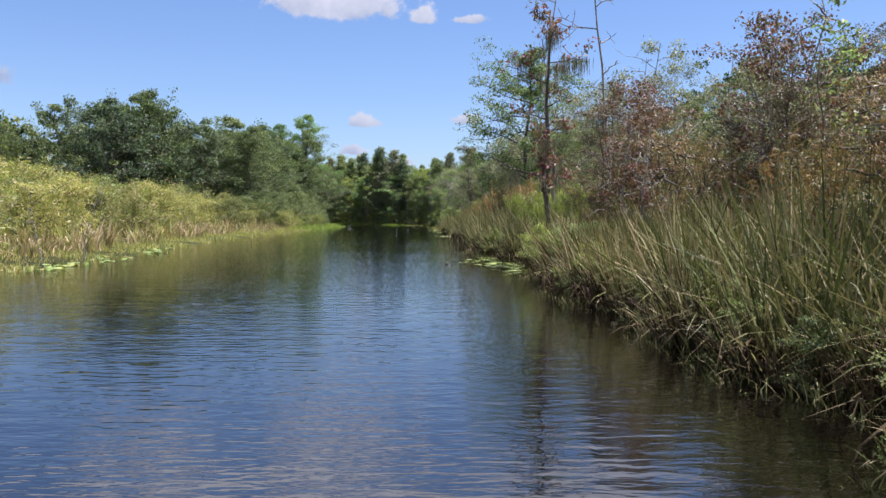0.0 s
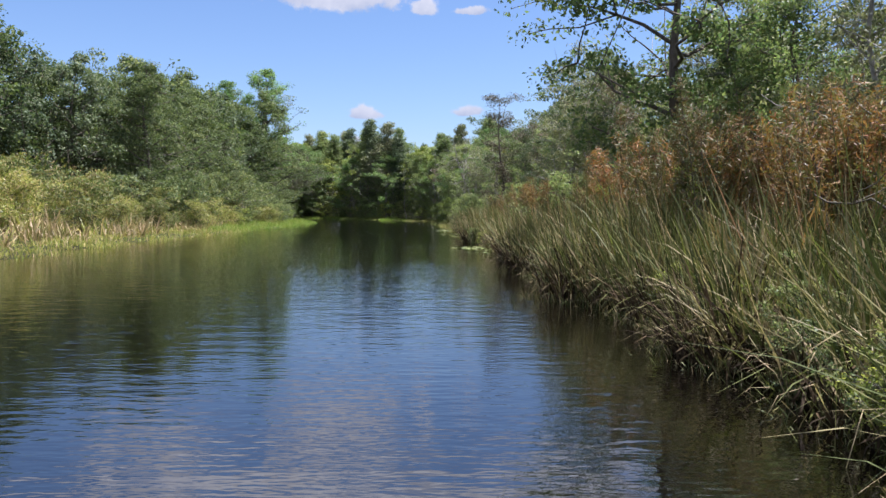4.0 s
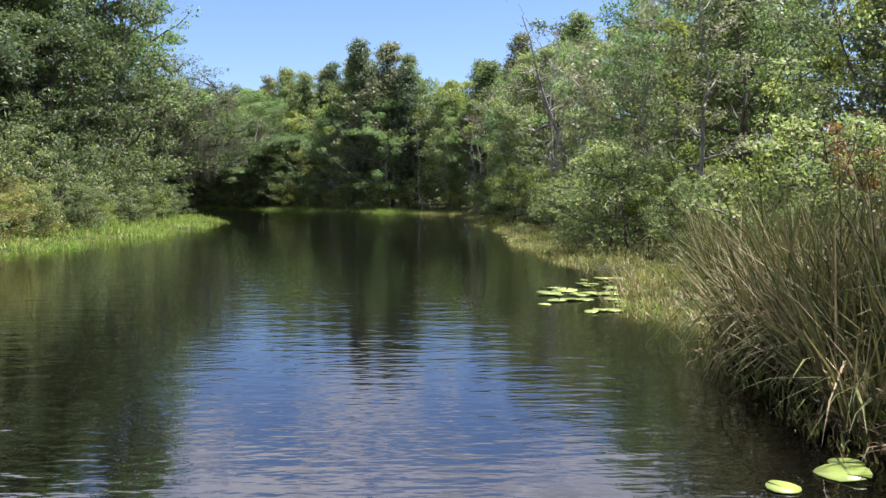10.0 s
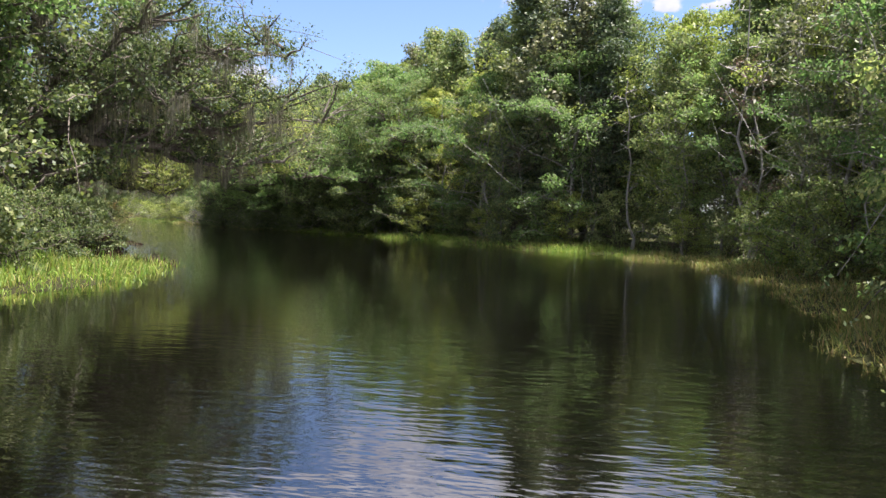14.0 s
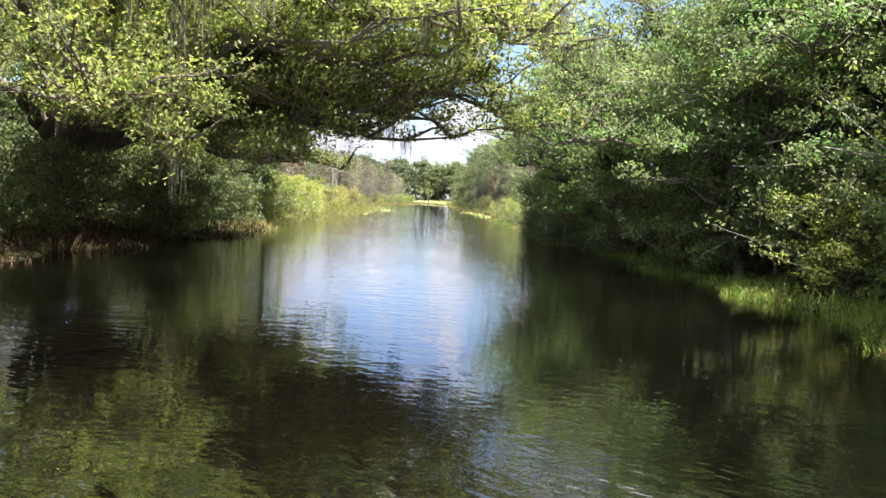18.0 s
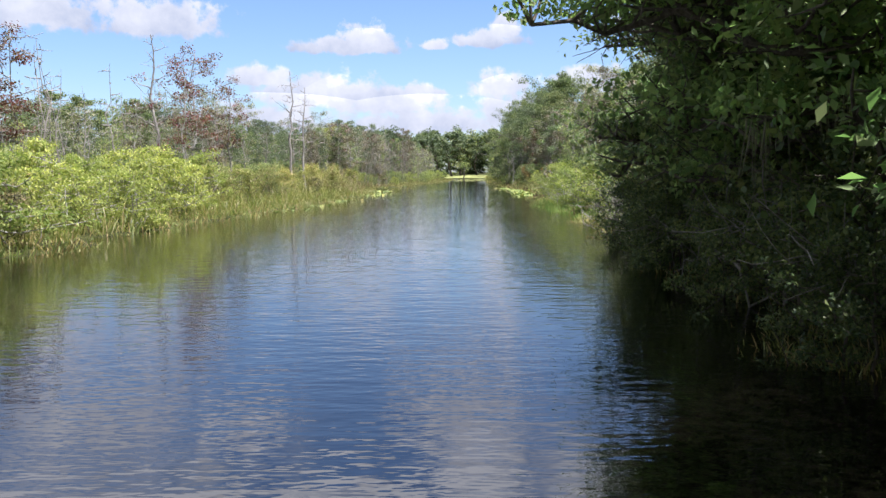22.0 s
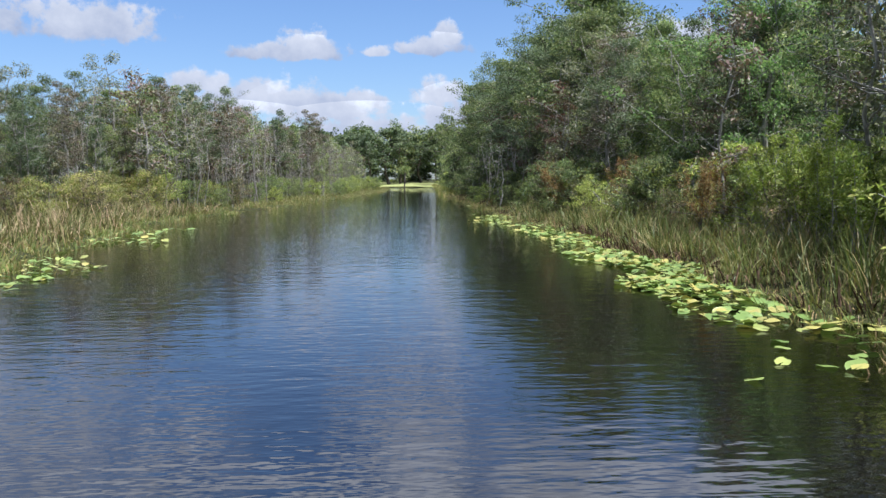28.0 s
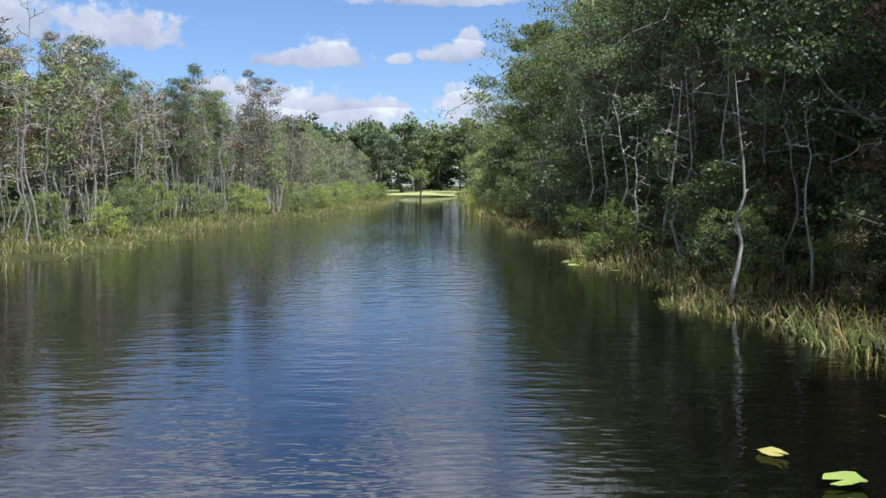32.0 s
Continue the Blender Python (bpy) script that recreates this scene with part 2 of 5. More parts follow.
M_OAK = foliage("oak_leaves", [(0.100, 0.135, 0.060), (0.168, 0.205, 0.085), (0.276, 0.286, 0.118)], 0.58, through_leaf=(1.3, 1.55, 0.75, 1))
M_WOOD = foliage("woodland_leaves", [(0.062, 0.092, 0.058), (0.094, 0.132, 0.080), (0.145, 0.182, 0.104)], 0.33, spec=0.2)
M_DARK = foliage("dark_leaves", [(0.067, 0.096, 0.054), (0.105, 0.148, 0.066), (0.186, 0.217, 0.093)], 0.38, spec=0.2)
M_MID = foliage("maple_leaves", [(0.112, 0.160, 0.070), (0.175, 0.222, 0.098), (0.270, 0.292, 0.128)], 0.5, through_leaf=(1.08, 1.3, 0.82, 1))
M_FERN = foliage("withered_fern", [(0.136, 0.090, 0.045), (0.187, 0.117, 0.054), (0.102, 0.108, 0.045), (0.085, 0.117, 0.036)], 0.25)
M_LIME = foliage("sunlit_maple_leaves", [(0.118, 0.185, 0.075), (0.175, 0.250, 0.105), (0.245, 0.305, 0.130)], 0.55, through_leaf=(1.0, 1.3, 0.8, 1))
M_BRIGHT = foliage("bright_leaves", [(0.168, 0.222, 0.062), (0.252, 0.310, 0.088), (0.347, 0.375, 0.115)], 0.45)
M_GREY = foliage("willow_leaves", [(0.119, 0.142, 0.084), (0.185, 0.203, 0.121), (0.269, 0.266, 0.172)], 0.36)
M_CYPRESS = foliage("cypress_needles", [(0.150, 0.208, 0.040), (0.208, 0.266, 0.054), (0.268, 0.296, 0.068)], 0.45)
M_RUST = foliage("rusty_leaves", [(0.160, 0.100, 0.055), (0.225, 0.132, 0.066), (0.170, 0.150, 0.075), (0.150, 0.150, 0.080)], 0.3)
# dead leaves, so dark that their colour stands in for shade between stems
M_SHADE_THATCH = foliage("shade_brown_thatch", [(0.030, 0.022, 0.014), (0.052, 0.037, 0.022), (0.085, 0.062, 0.036)], 0.05, 0.8, 0.1)
M_PLUME = foliage("rusty_fennel_leaves", [(0.230, 0.105, 0.045), (0.300, 0.145, 0.058), (0.250, 0.170, 0.070), (0.190, 0.165, 0.070)], 0.35)
M_RED = foliage("red_maple_leaves", [(0.135, 0.040, 0.042), (0.125, 0.066, 0.054), (0.120, 0.105, 0.058)], 0.35)
M_BROWN = foliage("brown_dead_leaves", [(0.110, 0.075, 0.062), (0.160, 0.115, 0.092), (0.140, 0.132, 0.085), (0.115, 0.130, 0.072)], 0.2)
M_MOSS = foliage("spanish_moss", [(0.110, 0.110, 0.088), (0.160, 0.160, 0.125), (0.205, 0.200, 0.160)], 0.3, 0.8, 0.1)
M_REED = foliage("sawgrass_blades", [(0.052, 0.066, 0.024), (0.085, 0.100, 0.035), (0.130, 0.140, 0.050), (0.170, 0.165, 0.068), (0.330, 0.262, 0.165), (0.200, 0.165, 0.090), (0.105, 0.120, 0.042)], 0.14, 0.55, 0.15)
M_REED_DRY = foliage("dry_reed_blades", [(0.148, 0.134, 0.061), (0.233, 0.186, 0.101), (0.317, 0.258, 0.151), (0.381, 0.310, 0.202), (0.137, 0.155, 0.050)], 0.3, 0.5)
M_REED_GREEN = foliage("green_marsh_grass", [(0.152, 0.194, 0.051), (0.228, 0.264, 0.067), (0.320, 0.320, 0.099), (0.380, 0.308, 0.165)], 0.4, 0.4)
M_SEDGE = foliage("pale_sedge", [(0.120, 0.168, 0.048), (0.172, 0.212, 0.070), (0.225, 0.232, 0.088), (0.280, 0.220, 0.105)], 0.35, 0.5)
M_BANK = foliage("bank_grass_blades", [(0.098, 0.129, 0.041), (0.147, 0.175, 0.056), (0.206, 0.212, 0.077), (0.274, 0.212, 0.108)], 0.3, 0.5)
M_GRASS = foliage("fresh_green_grass", [(0.105, 0.195, 0.038), (0.150, 0.262, 0.048), (0.215, 0.315, 0.064), (0.280, 0.285, 0.095)], 0.42, 0.5)
M_DOCK = foliage("spatterdock_leaf", [(0.135, 0.200, 0.048), (0.185, 0.250, 0.062), (0.250, 0.300, 0.078), (0.320, 0.285, 0.085)], 0.12, 0.4, 0.4, 0.15)
M_PAD = foliage("lily_pad_leaf", [(0.192, 0.259, 0.060), (0.264, 0.324, 0.080), (0.360, 0.378, 0.100), (0.432, 0.335, 0.100)], 0.12, 0.35, 0.5, 0.2)
M_BARK = bark("grey_brown_bark", (0.05, 0.04, 0.03), (0.17, 0.145, 0.12))
M_BARK_PALE = bark("pale_bark", (0.14, 0.13, 0.11), (0.36, 0.34, 0.3))
M_STEM = bark("bleached_wood", (0.19, 0.175, 0.155), (0.42, 0.39, 0.35), 9.0)
M_SNAG = bark("weathered_dead_wood", (0.13, 0.115, 0.1), (0.34, 0.31, 0.28), 9.0)


def earth_material():
    m, nt = mat_new("marsh_earth")
    tc = nt.nodes.new("ShaderNodeTexCoord")
    a = noise_tex(nt, 0.35, 6.0, 0.6, tc.outputs["Object"])
    b = noise_tex(nt, 9.0, 5.0, 0.7, tc.outputs["Object"])
    c1 = ramp(nt, a, [(0.3, (0.028, 0.023, 0.014)), (0.5, (0.045, 0.048, 0.018)), (0.7, (0.08, 0.085, 0.03))])
    mv = nt.nodes.new("ShaderNodeMix")
    mv.data_type, mv.blend_type = "RGBA", "MULTIPLY"
    mv.inputs[0].default_value = 0.9
    nt.links.new(c1, mv.inputs[6])
    nt.links.new(ramp(nt, b, [(0.3, (0.5, 0.5, 0.45)), (0.7, (1.3, 1.3, 1.2))]), mv.inputs[7])
    p = nt.nodes.new("ShaderNodeBsdfPrincipled")
    p.inputs["Roughness"].default_value = 0.95
    p.inputs["Specular IOR Level"].default_value = 0.08
    nt.links.new(mv.outputs[2], p.inputs["Base Color"])
    bp = nt.nodes.new("ShaderNodeBump")
    bp.inputs["Strength"].default_value, bp.inputs["Distance"].default_value = 0.9, 0.15
    nt.links.new(b, bp.inputs["Height"])
    nt.links.new(bp.outputs[0], p.inputs["Normal"])
    o = nt.nodes.new("ShaderNodeOutputMaterial")
    nt.links.new(p.outputs[0], o.inputs[0])
    return m


def water_material():
    """Tea-dark swamp water with wind ripples in patches."""
    m, nt = mat_new("dark_water")
    tc = nt.nodes.new("ShaderNodeTexCoord")
    p = nt.nodes.new("ShaderNodeBsdfPrincipled")
    p.inputs["Base Color"].default_value = (0.0016, 0.0013, 0.0009, 1)
    p.inputs["Roughness"].default_value = 0.02
    p.inputs["IOR"].default_value = 2.15
    place = nt.nodes.new("ShaderNodeSeparateXYZ")
    nt.links.new(tc.outputs["Object"], place.inputs[0])
    # crests lie across the wind, which follows each reach of the channel
    layers = []
    for turn in (4, 52):
        mp = nt.nodes.new("ShaderNodeMapping")
        mp.vector_type = "TEXTURE"
        mp.inputs["Rotation"].default_value = (0, 0, radians(turn))
        mp.inputs["Scale"].default_value = (1.9, 0.74, 1)
        nt.links.new(tc.outputs["Object"], mp.inputs["Vector"])
        fine, mid = noise_tex(nt, 6.0, 1.8, 0.5, mp.outputs[0]), noise_tex(nt, 1.9, 1.0, 0.5, mp.outputs[0])
        add = nt.nodes.new("ShaderNodeMath")
        add.operation = "MULTIPLY_ADD"
        nt.links.new(mid, add.inputs[0])
        add.inputs[1].default_value = 1.3
        nt.links.new(fine, add.inputs[2])
        layers.append(add.outputs[0])
    bend = nt.nodes.new("ShaderNodeMapRange")
    nt.links.new(place.outputs[0], bend.inputs[0])
    bend.inputs[1].default_value, bend.inputs[2].default_value = -10.0, -34.0
    ripple = nt.nodes.new("ShaderNodeMix")
    nt.links.new(bend.outputs[0], ripple.inputs[0])
    nt.links.new(layers[0], ripple.inputs[2])
    nt.links.new(layers[1], ripple.inputs[3])
    big = noise_tex(nt, 0.12, 3.0, 0.5, tc.outputs["Object"])
    patch = nt.nodes.new("ShaderNodeMapRange")
    nt.links.new(big, patch.inputs[0])
    patch.inputs[1].default_value, patch.inputs[2].default_value = 0.35, 0.62
    patch.inputs[3].default_value, patch.inputs[4].default_value = 0.6, 1.0
    # the open reaches catch more wind than the sheltered bend
    south = nt.nodes.new("ShaderNodeMapRange")
    nt.links.new(place.outputs[1], south.inputs[0])
    south.inputs[1].default_value, south.inputs[2].default_value = 85.0, 25.0
    south.inputs[3].default_value, south.inputs[4].default_value = 0.2, 0.3
    west = nt.nodes.new("ShaderNodeMapRange")
    nt.links.new(place.outputs[0], west.inputs[0])
    west.inputs[1].default_value, west.inputs[2].default_value = -40.0, -110.0
    west.inputs[3].default_value, west.inputs[4].default_value = 0.0, 0.08
    wind = nt.nodes.new("ShaderNodeMath")
    wind.operation = "ADD"
    nt.links.new(south.outputs[0], wind.inputs[0])
    nt.links.new(west.outputs[0], wind.inputs[1])
    b = nt.nodes.new("ShaderNodeBump")
    b.inputs["Distance"].default_value = 0.03
    nt.links.new(product(nt, patch.outputs[0], wind.outputs[0]), b.inputs["Strength"])
    nt.links.new(ripple.outputs[0], b.inputs["Height"])
    nt.links.new(b.outputs[0], p.inputs["Normal"])
    o = nt.nodes.new("ShaderNodeOutputMaterial")
    nt.links.new(p.outputs[0], o.inputs[0])
    return m


def product(nt, a, b):
    n = nt.nodes.new("ShaderNodeMath")
    n.operation = "MULTIPLY"
    nt.links.new(a, n.inputs[0])
    nt.links.new(b, n.inputs[1])
    return n.outputs[0]


M_EARTH = earth_material()
M_WATER = water_material()


# ---- the channel: both banks as smooth lines, arc length 0 where the walk begins ----
LEFT = [(-9, -70), (-9, -30), (-9.2, 0), (-10, 22), (-11, 30), (-13, 45), (-14.6, 60), (-15.6, 75), (-17, 95), (-17.6, 110), (-17.6, 122),
        (-18.5, 132), (-18.9, 139), (-21.8, 147.5), (-25.5, 150.8), (-29.5, 154.5), (-34, 161), (-45, 171.5), (-51, 176.6), (-55.5, 178.6),
        (-60, 183), (-66, 188), (-71, 191.5), (-80, 200), (-92, 210), (-103.5, 218.6), (-115.2, 225.4), (-125, 231.8), (-134, 242), (-140, 247),
        (-149, 254), (-160, 265), (-185, 287), (-208, 305), (-229, 321), (-236, 330)]
RIGHT = [(7, -70), (7, -30), (7.4, -5), (7.2, 3), (6.9, 9), (6.1, 14), (5.4, 26), (5.6, 31), (4.6, 36), (3.3, 43), (3.7, 47), (3.6, 52), (2.6, 58),
         (1.8, 66), (2.2, 72), (2.4, 76), (0.9, 80.5), (0.3, 86), (0.2, 91), (-0.2, 96), (-1, 106), (-0.9, 112), (-1.8, 115), (-2.3, 120), (-2.6, 125),
         (-3.4, 132), (-4.4, 140), (-5, 148), (-6.8, 158), (-12, 164), (-18.5, 169), (-24.7, 175), (-29, 178), (-38, 185), (-45, 189), (-51, 193.5),
         (-60, 201.5), (-64, 204.5), (-75, 213), (-82, 219), (-92, 227.5), (-100, 234), (-112, 242), (-118, 247.5), (-124, 252), (-131, 257),
         (-144, 267), (-160, 279), (-190, 304), (-220, 329), (-232, 337), (-236, 338)]


def bank_line(points):
    p = np.array(points, float)
    seg = np.r_[0, np.cumsum(np.hypot(*np.diff(p, axis=0).T))]
    s = np.arange(0, seg[-1], 0.5)
    q = np.stack([np.interp(s, seg, p[:, i]) for i in range(2)], 1)
    k = np.hanning(13)
    k /= k.sum()
    pad = np.pad(q, ((6, 6), (0, 0)), mode="edge")
    q = np.stack([np.convolve(pad[:, i], k, "valid") for i in range(2)], 1)
    tan = np.gradient(q, axis=0)
    tan /= np.linalg.norm(tan, axis=1)[:, None]
    nor = np.stack([tan[:, 1], -tan[:, 0]], 1)
    # a ragged edge
    w = 0.35 * np.sin(s * 0.83) + 0.25 * np.sin(s * 1.71 + 1.0) + 0.2 * np.sin(s * 0.37 + 2.0)
    q = q + nor * w[:, None]
    zero = s[np.argmin(np.hypot(q[:, 0] - points[2][0], q[:, 1]))]
    return s - zero, q, nor


BANKS = {"L": bank_line(LEFT), "R": bank_line(RIGHT)}


def on_bank(side, s, off):
    """The place at arc length s, off metres landward of the waterline."""
    line, q, nor = BANKS[side]
    sign = 1 if side == "R" else -1
    x, y = np.interp(s, line, q[:, 0]), np.interp(s, line, q[:, 1])
    nx, ny = np.interp(s, line, nor[:, 0]), np.interp(s, line, nor[:, 1])
    return x + sign * nx * off, y + sign * ny * off


POLY = np.concatenate([BANKS["L"][1], BANKS["R"][1][::-1]])[::2]


def shore_distance(x, y):
    """Metres from the waterline, positive on land."""
    x, y = np.atleast_1d(np.asarray(x, float)), np.atleast_1d(np.asarray(y, float))
    best = np.full(x.shape, 1e9)
    inside = np.zeros(x.shape, bool)
    n = len(POLY)
    for i in range(n):
        ax, ay = POLY[i]
        bx, by = POLY[(i + 1) % n]
        dx, dy = bx - ax, by - ay
        t = np.clip(((x - ax) * dx + (y - ay) * dy) / (dx * dx + dy * dy + 1e-9), 0, 1)
        best = np.minimum(best, (x - ax - t * dx) ** 2 + (y - ay - t * dy) ** 2)
        cross = (ay > y) != (by > y)
        if by != ay:
            inside ^= cross & (x < dx * (y - ay) / (by - ay) + ax)
    return np.where(inside, -1, 1) * np.sqrt(best)


def land_height(x, y):
    d = shore_distance(x, y)
    z = np.where(d > 0, 0.03 + 0.3 * (1 - np.exp(-np.maximum(d, 0) / 5.0)), np.maximum(d * 0.35, -1.2))
    x, y = np.atleast_1d(x), np.atleast_1d(y)
    return z + np.where(d > 1, 0.06 * np.sin(x * 0.7) * np.sin(y * 0.53), 0)


def mesh_np(name, verts, quads=None, tris=None, mats=(), smooth=False, slots=None):
    me = bpy.data.meshes.new(name)
    verts = np.asarray(verts, np.float32).reshape(-1, 3)
    loops, starts = [], []
    n = 0
    for f, k in ((quads, 4), (tris, 3)):
        if f is not None and len(f):
            f = np.asarray(f, np.int32).reshape(-1, k)
            loops.append(f.ravel())
            starts.append(n + np.arange(len(f)) * k)
            n += f.size
    loops, starts = np.concatenate(loops), np.concatenate(starts)
    me.vertices.add(len(verts))
    me.vertices.foreach_set("co", verts.ravel())
    me.loops.add(len(loops))
    me.loops.foreach_set("vertex_index", loops.astype(np.int32))
    me.polygons.add(len(starts))
    me.polygons.foreach_set("loop_start", starts.astype(np.int32))
    for m in mats:
        me.materials.append(m)
    if smooth:
        me.polygons.foreach_set("use_smooth", np.ones(len(starts), bool))
    me.update(calc_edges=True)
    return me


def spaced(lo, hi, step, reach):
    inner = np.arange(lo, hi + step / 2, step)
    far, d = [], step
    at = 0
    while at < reach:
        d *= 1.35
        at += d
        far.append(at)
    far = np.array(far)
    return np.r_[lo - far[::-1], inner, hi + far]


def build_ground():
    xs, ys = spaced(-262, 40, 1.8, 2600), spaced(-75, 365, 1.8, 2600)
    gx, gy = np.meshgrid(xs, ys)
    z = land_height(gx.ravel(), gy.ravel())
    v = np.stack([gx.ravel(), gy.ravel(), z], 1)
    w, h = len(xs), len(ys)
    i = (np.arange(h - 1)[:, None] * w + np.arange(w - 1)).ravel()
    me = mesh_np("ground", v, np.stack([i, i + 1, i + 1 + w, i + w], 1), mats=(M_EARTH,), smooth=True)
    tagged(new("ground", me), "dark peaty marsh ground along the channel", "ground", kind="structure")
    r = 900
    me = mesh_np("water", [(-150 - r, 130 - r, 0), (-150 + r, 130 - r, 0), (-150 + r, 130 + r, 0), (-150 - r, 130 + r, 0)], [(0, 1, 2, 3)], mats=(M_WATER,))
    tagged(new("water", me), "dark brown swamp water with small wind ripples", "water", kind="structure")


build_ground()


# ---- plants ----
def tube(points, radii, sides=6):
    """A tapered limb along points: vertices and quads."""
    p, r = np.asarray(points, float), np.asarray(radii, float)
    t = np.gradient(p, axis=0)
    t /= np.linalg.norm(t, axis=1)[:, None] + 1e-9
    ref = np.where(np.abs(t[:, 2:3]) > 0.9, np.array([[1.0, 0, 0]]), np.array([[0, 0, 1.0]]))
    a = np.cross(t, ref)
    a /= np.linalg.norm(a, axis=1)[:, None] + 1e-9
    b = np.cross(t, a)
    ang = np.arange(sides) * 2 * math.pi / sides
    ring = p[:, None] + r[:, None, None] * (np.cos(ang)[None, :, None] * a[:, None] + np.sin(ang)[None, :, None] * b[:, None])
    n = len(p)
    i, j = np.meshgrid(np.arange(n - 1), np.arange(sides), indexing="ij")
    k = (j + 1) % sides
    q = np.stack([i * sides + j, i * sides + k, (i + 1) * sides + k, (i + 1) * sides + j], -1).reshape(-1, 4)
    return ring.reshape(-1, 3), q


def joined(bits):
    v, q, n = [], [], 0
    for bv, bq in bits:
        v.append(bv)
        q.append(bq + n)
        n += len(bv)
    return np.concatenate(v), np.concatenate(q)


def leaves(rng, centres, spread, size, aspect=0.55, droop=0.2, level=0.0):
    """A folded four-cornered leaf at each place of a clump; leaves face outward and up, as a clump's skin does."""
    c = np.asarray(centres, float)
    n = len(c)
    g = rng.normal(0, 1, (n, 3))
    g /= np.linalg.norm(g, axis=1)[:, None]
    c = c + g * (rng.uniform(0.25, 1.0, n) ** 0.5)[:, None] * spread * 1.5
    up = g * 0.8 + rng.normal(0, 0.45, (n, 3))
    up[:, 2] += 0.55 + level
    d = rng.normal(0, 1, (n, 3)) + g * 0.6
    d[:, 2] -= droop
    d /= np.linalg.norm(d, axis=1)[:, None]
    w = np.cross(d, up)
    w /= np.linalg.norm(w, axis=1)[:, None] + 1e-9
    nn = np.cross(w, d)
    s = (size * rng.uniform(0.55, 1.35, n))[:, None]
    base, tip = c - d * s * 0.5, c + d * s * 0.5
    left, right = c + w * s * aspect * 0.5 + nn * s * 0.12, c - w * s * aspect * 0.5 + nn * s * 0.12
    v = np.stack([base, left, tip, right], 1).reshape(-1, 3)
    return v, np.arange(4 * n).reshape(-1, 4)


def wander(rng, a, b, n, wob):
    t = np.linspace(0, 1, n)[:, None]
    p = np.asarray(a) * (1 - t) + np.asarray(b) * t
    w = np.cumsum(rng.normal(0, wob, (n, 3)), axis=0)
    w -= w[0]
    w = w - t * w[-1] * 0.6
    return p + w


CROWN = {
    "round": lambda u: math.sin(math.pi * min(1, 0.12 + 0.88 * u) ** 0.8) ** 0.6,
    "column": lambda u: (1 - u) ** 0.5 * (0.45 + 0.55 * min(1, u * 4)),
    "cone": lambda u: 1.05 - u,
    "ragged": lambda u: 0.55 + 0.45 * math.sin(u * 7.0) * math.sin(u * 17.0),
}


def part(name, me, parent, label=""):
    ob = new(name, me)
    ob.parent = parent
    if label:
        tagged(ob, label)
    return ob


def tree(name, seed, h, r, base, leaf_mat, bark_mat, label, n_limb=16, n_leaf=5000, size=0.2, shape="round", trunk_r=0.16,
         lean=(0, 0), moss=0, cluster=0.55, forks=3, category="tree", trunks=1, bare=0.0, aspect=0.55, gaps=1.6):
    """Trunk with limbs, and a crown of single leaves in clumps at the limbs' ends."""
    rng = np.random.default_rng(seed)
    wood, tips, hang = [], [], []
    for k in range(trunks):
        foot = rng.normal(0, 0.35, 3) * (trunks > 1)
        foot[2] = -0.3
        top = np.array([lean[0] * h, lean[1] * h, h]) + (rng.normal(0, 0.12 * h, 3) * (trunks > 1)) * np.array([1, 1, 0.3])
        n = 10
        axis = wander(rng, foot, top, n, 0.02 * h)
        rad = trunk_r * (1 - 0.86 * np.linspace(0, 1, n)) * (1.0 if trunks == 1 else 0.7)
        rad[0] *= 1.5
        wood.append(tube(axis, rad, 8))
        for i in range(n_limb // trunks):
            u = (i + rng.uniform(0.1, 0.9)) / (n_limb // trunks)
            z = base + (0.98 - base) * u
            start = np.array([np.interp(z, np.linspace(0, 1, n), axis[:, c]) for c in range(3)])
            ang = i * 2.4 + rng.uniform(-0.6, 0.6)
            length = r * max(0.15, CROWN[shape](u)) * rng.uniform(0.65, 1.12)
            rise = rng.uniform(0.05, 0.55) * length * (0.6 if shape in ("cone", "column") else 1.0)
            end = start + np.array([math.cos(ang) * length, math.sin(ang) * length, rise])
            limb = wander(rng, start, end, 6, 0.05 * length)
            r0 = max(0.02, trunk_r * (0.42 - 0.3 * u))
            wood.append(tube(limb, np.linspace(r0, 0.012, 6), 5))
            ends = [limb[-1], limb[-2], limb[3]]
            for f in range(forks):
                at = limb[rng.integers(2, 6)]
                e2 = at + rng.normal(0, 0.34, 3) * length + np.array([0, 0, 0.12 * length])
                tw = wander(rng, at, e2, 4, 0.03 * length)
                wood.append(tube(tw, np.linspace(r0 * 0.45, 0.008, 4), 4))
                ends += [tw[-1], tw[-2]]
            if rng.uniform() >= bare:
                tips += ends
            hang += [limb[2], limb[3], limb[4]] + ends
    root = tagged(new(name), label, category)
    wv, wq = joined(wood)
    part("trunk", mesh_np("trunk", wv, wq, mats=(bark_mat,), smooth=True), root)
    if n_leaf and tips:
        tips = np.array(tips)
        # some sprays are full, others thin, so that the crown has gaps and depth
        weight = rng.uniform(0.0, 1.0, len(tips)) ** gaps + 0.03
        c = tips[rng.choice(len(tips), n_leaf, p=weight / weight.sum())]
        v, q = leaves(rng, c, np.array([cluster, cluster, cluster * 0.55]) * 0.84, size, aspect)
        part("crown", mesh_np("crown", v, q, mats=(leaf_mat,)), root)
    if moss:
        v, f = moss_strands(rng, np.array(hang), moss, 1.2)
        part("hanging_moss", mesh_np("hanging_moss", v, f[0], f[1], mats=(M_MOSS,)), root, "grey hanging Spanish moss")["kind"] = "stuff"
    return root


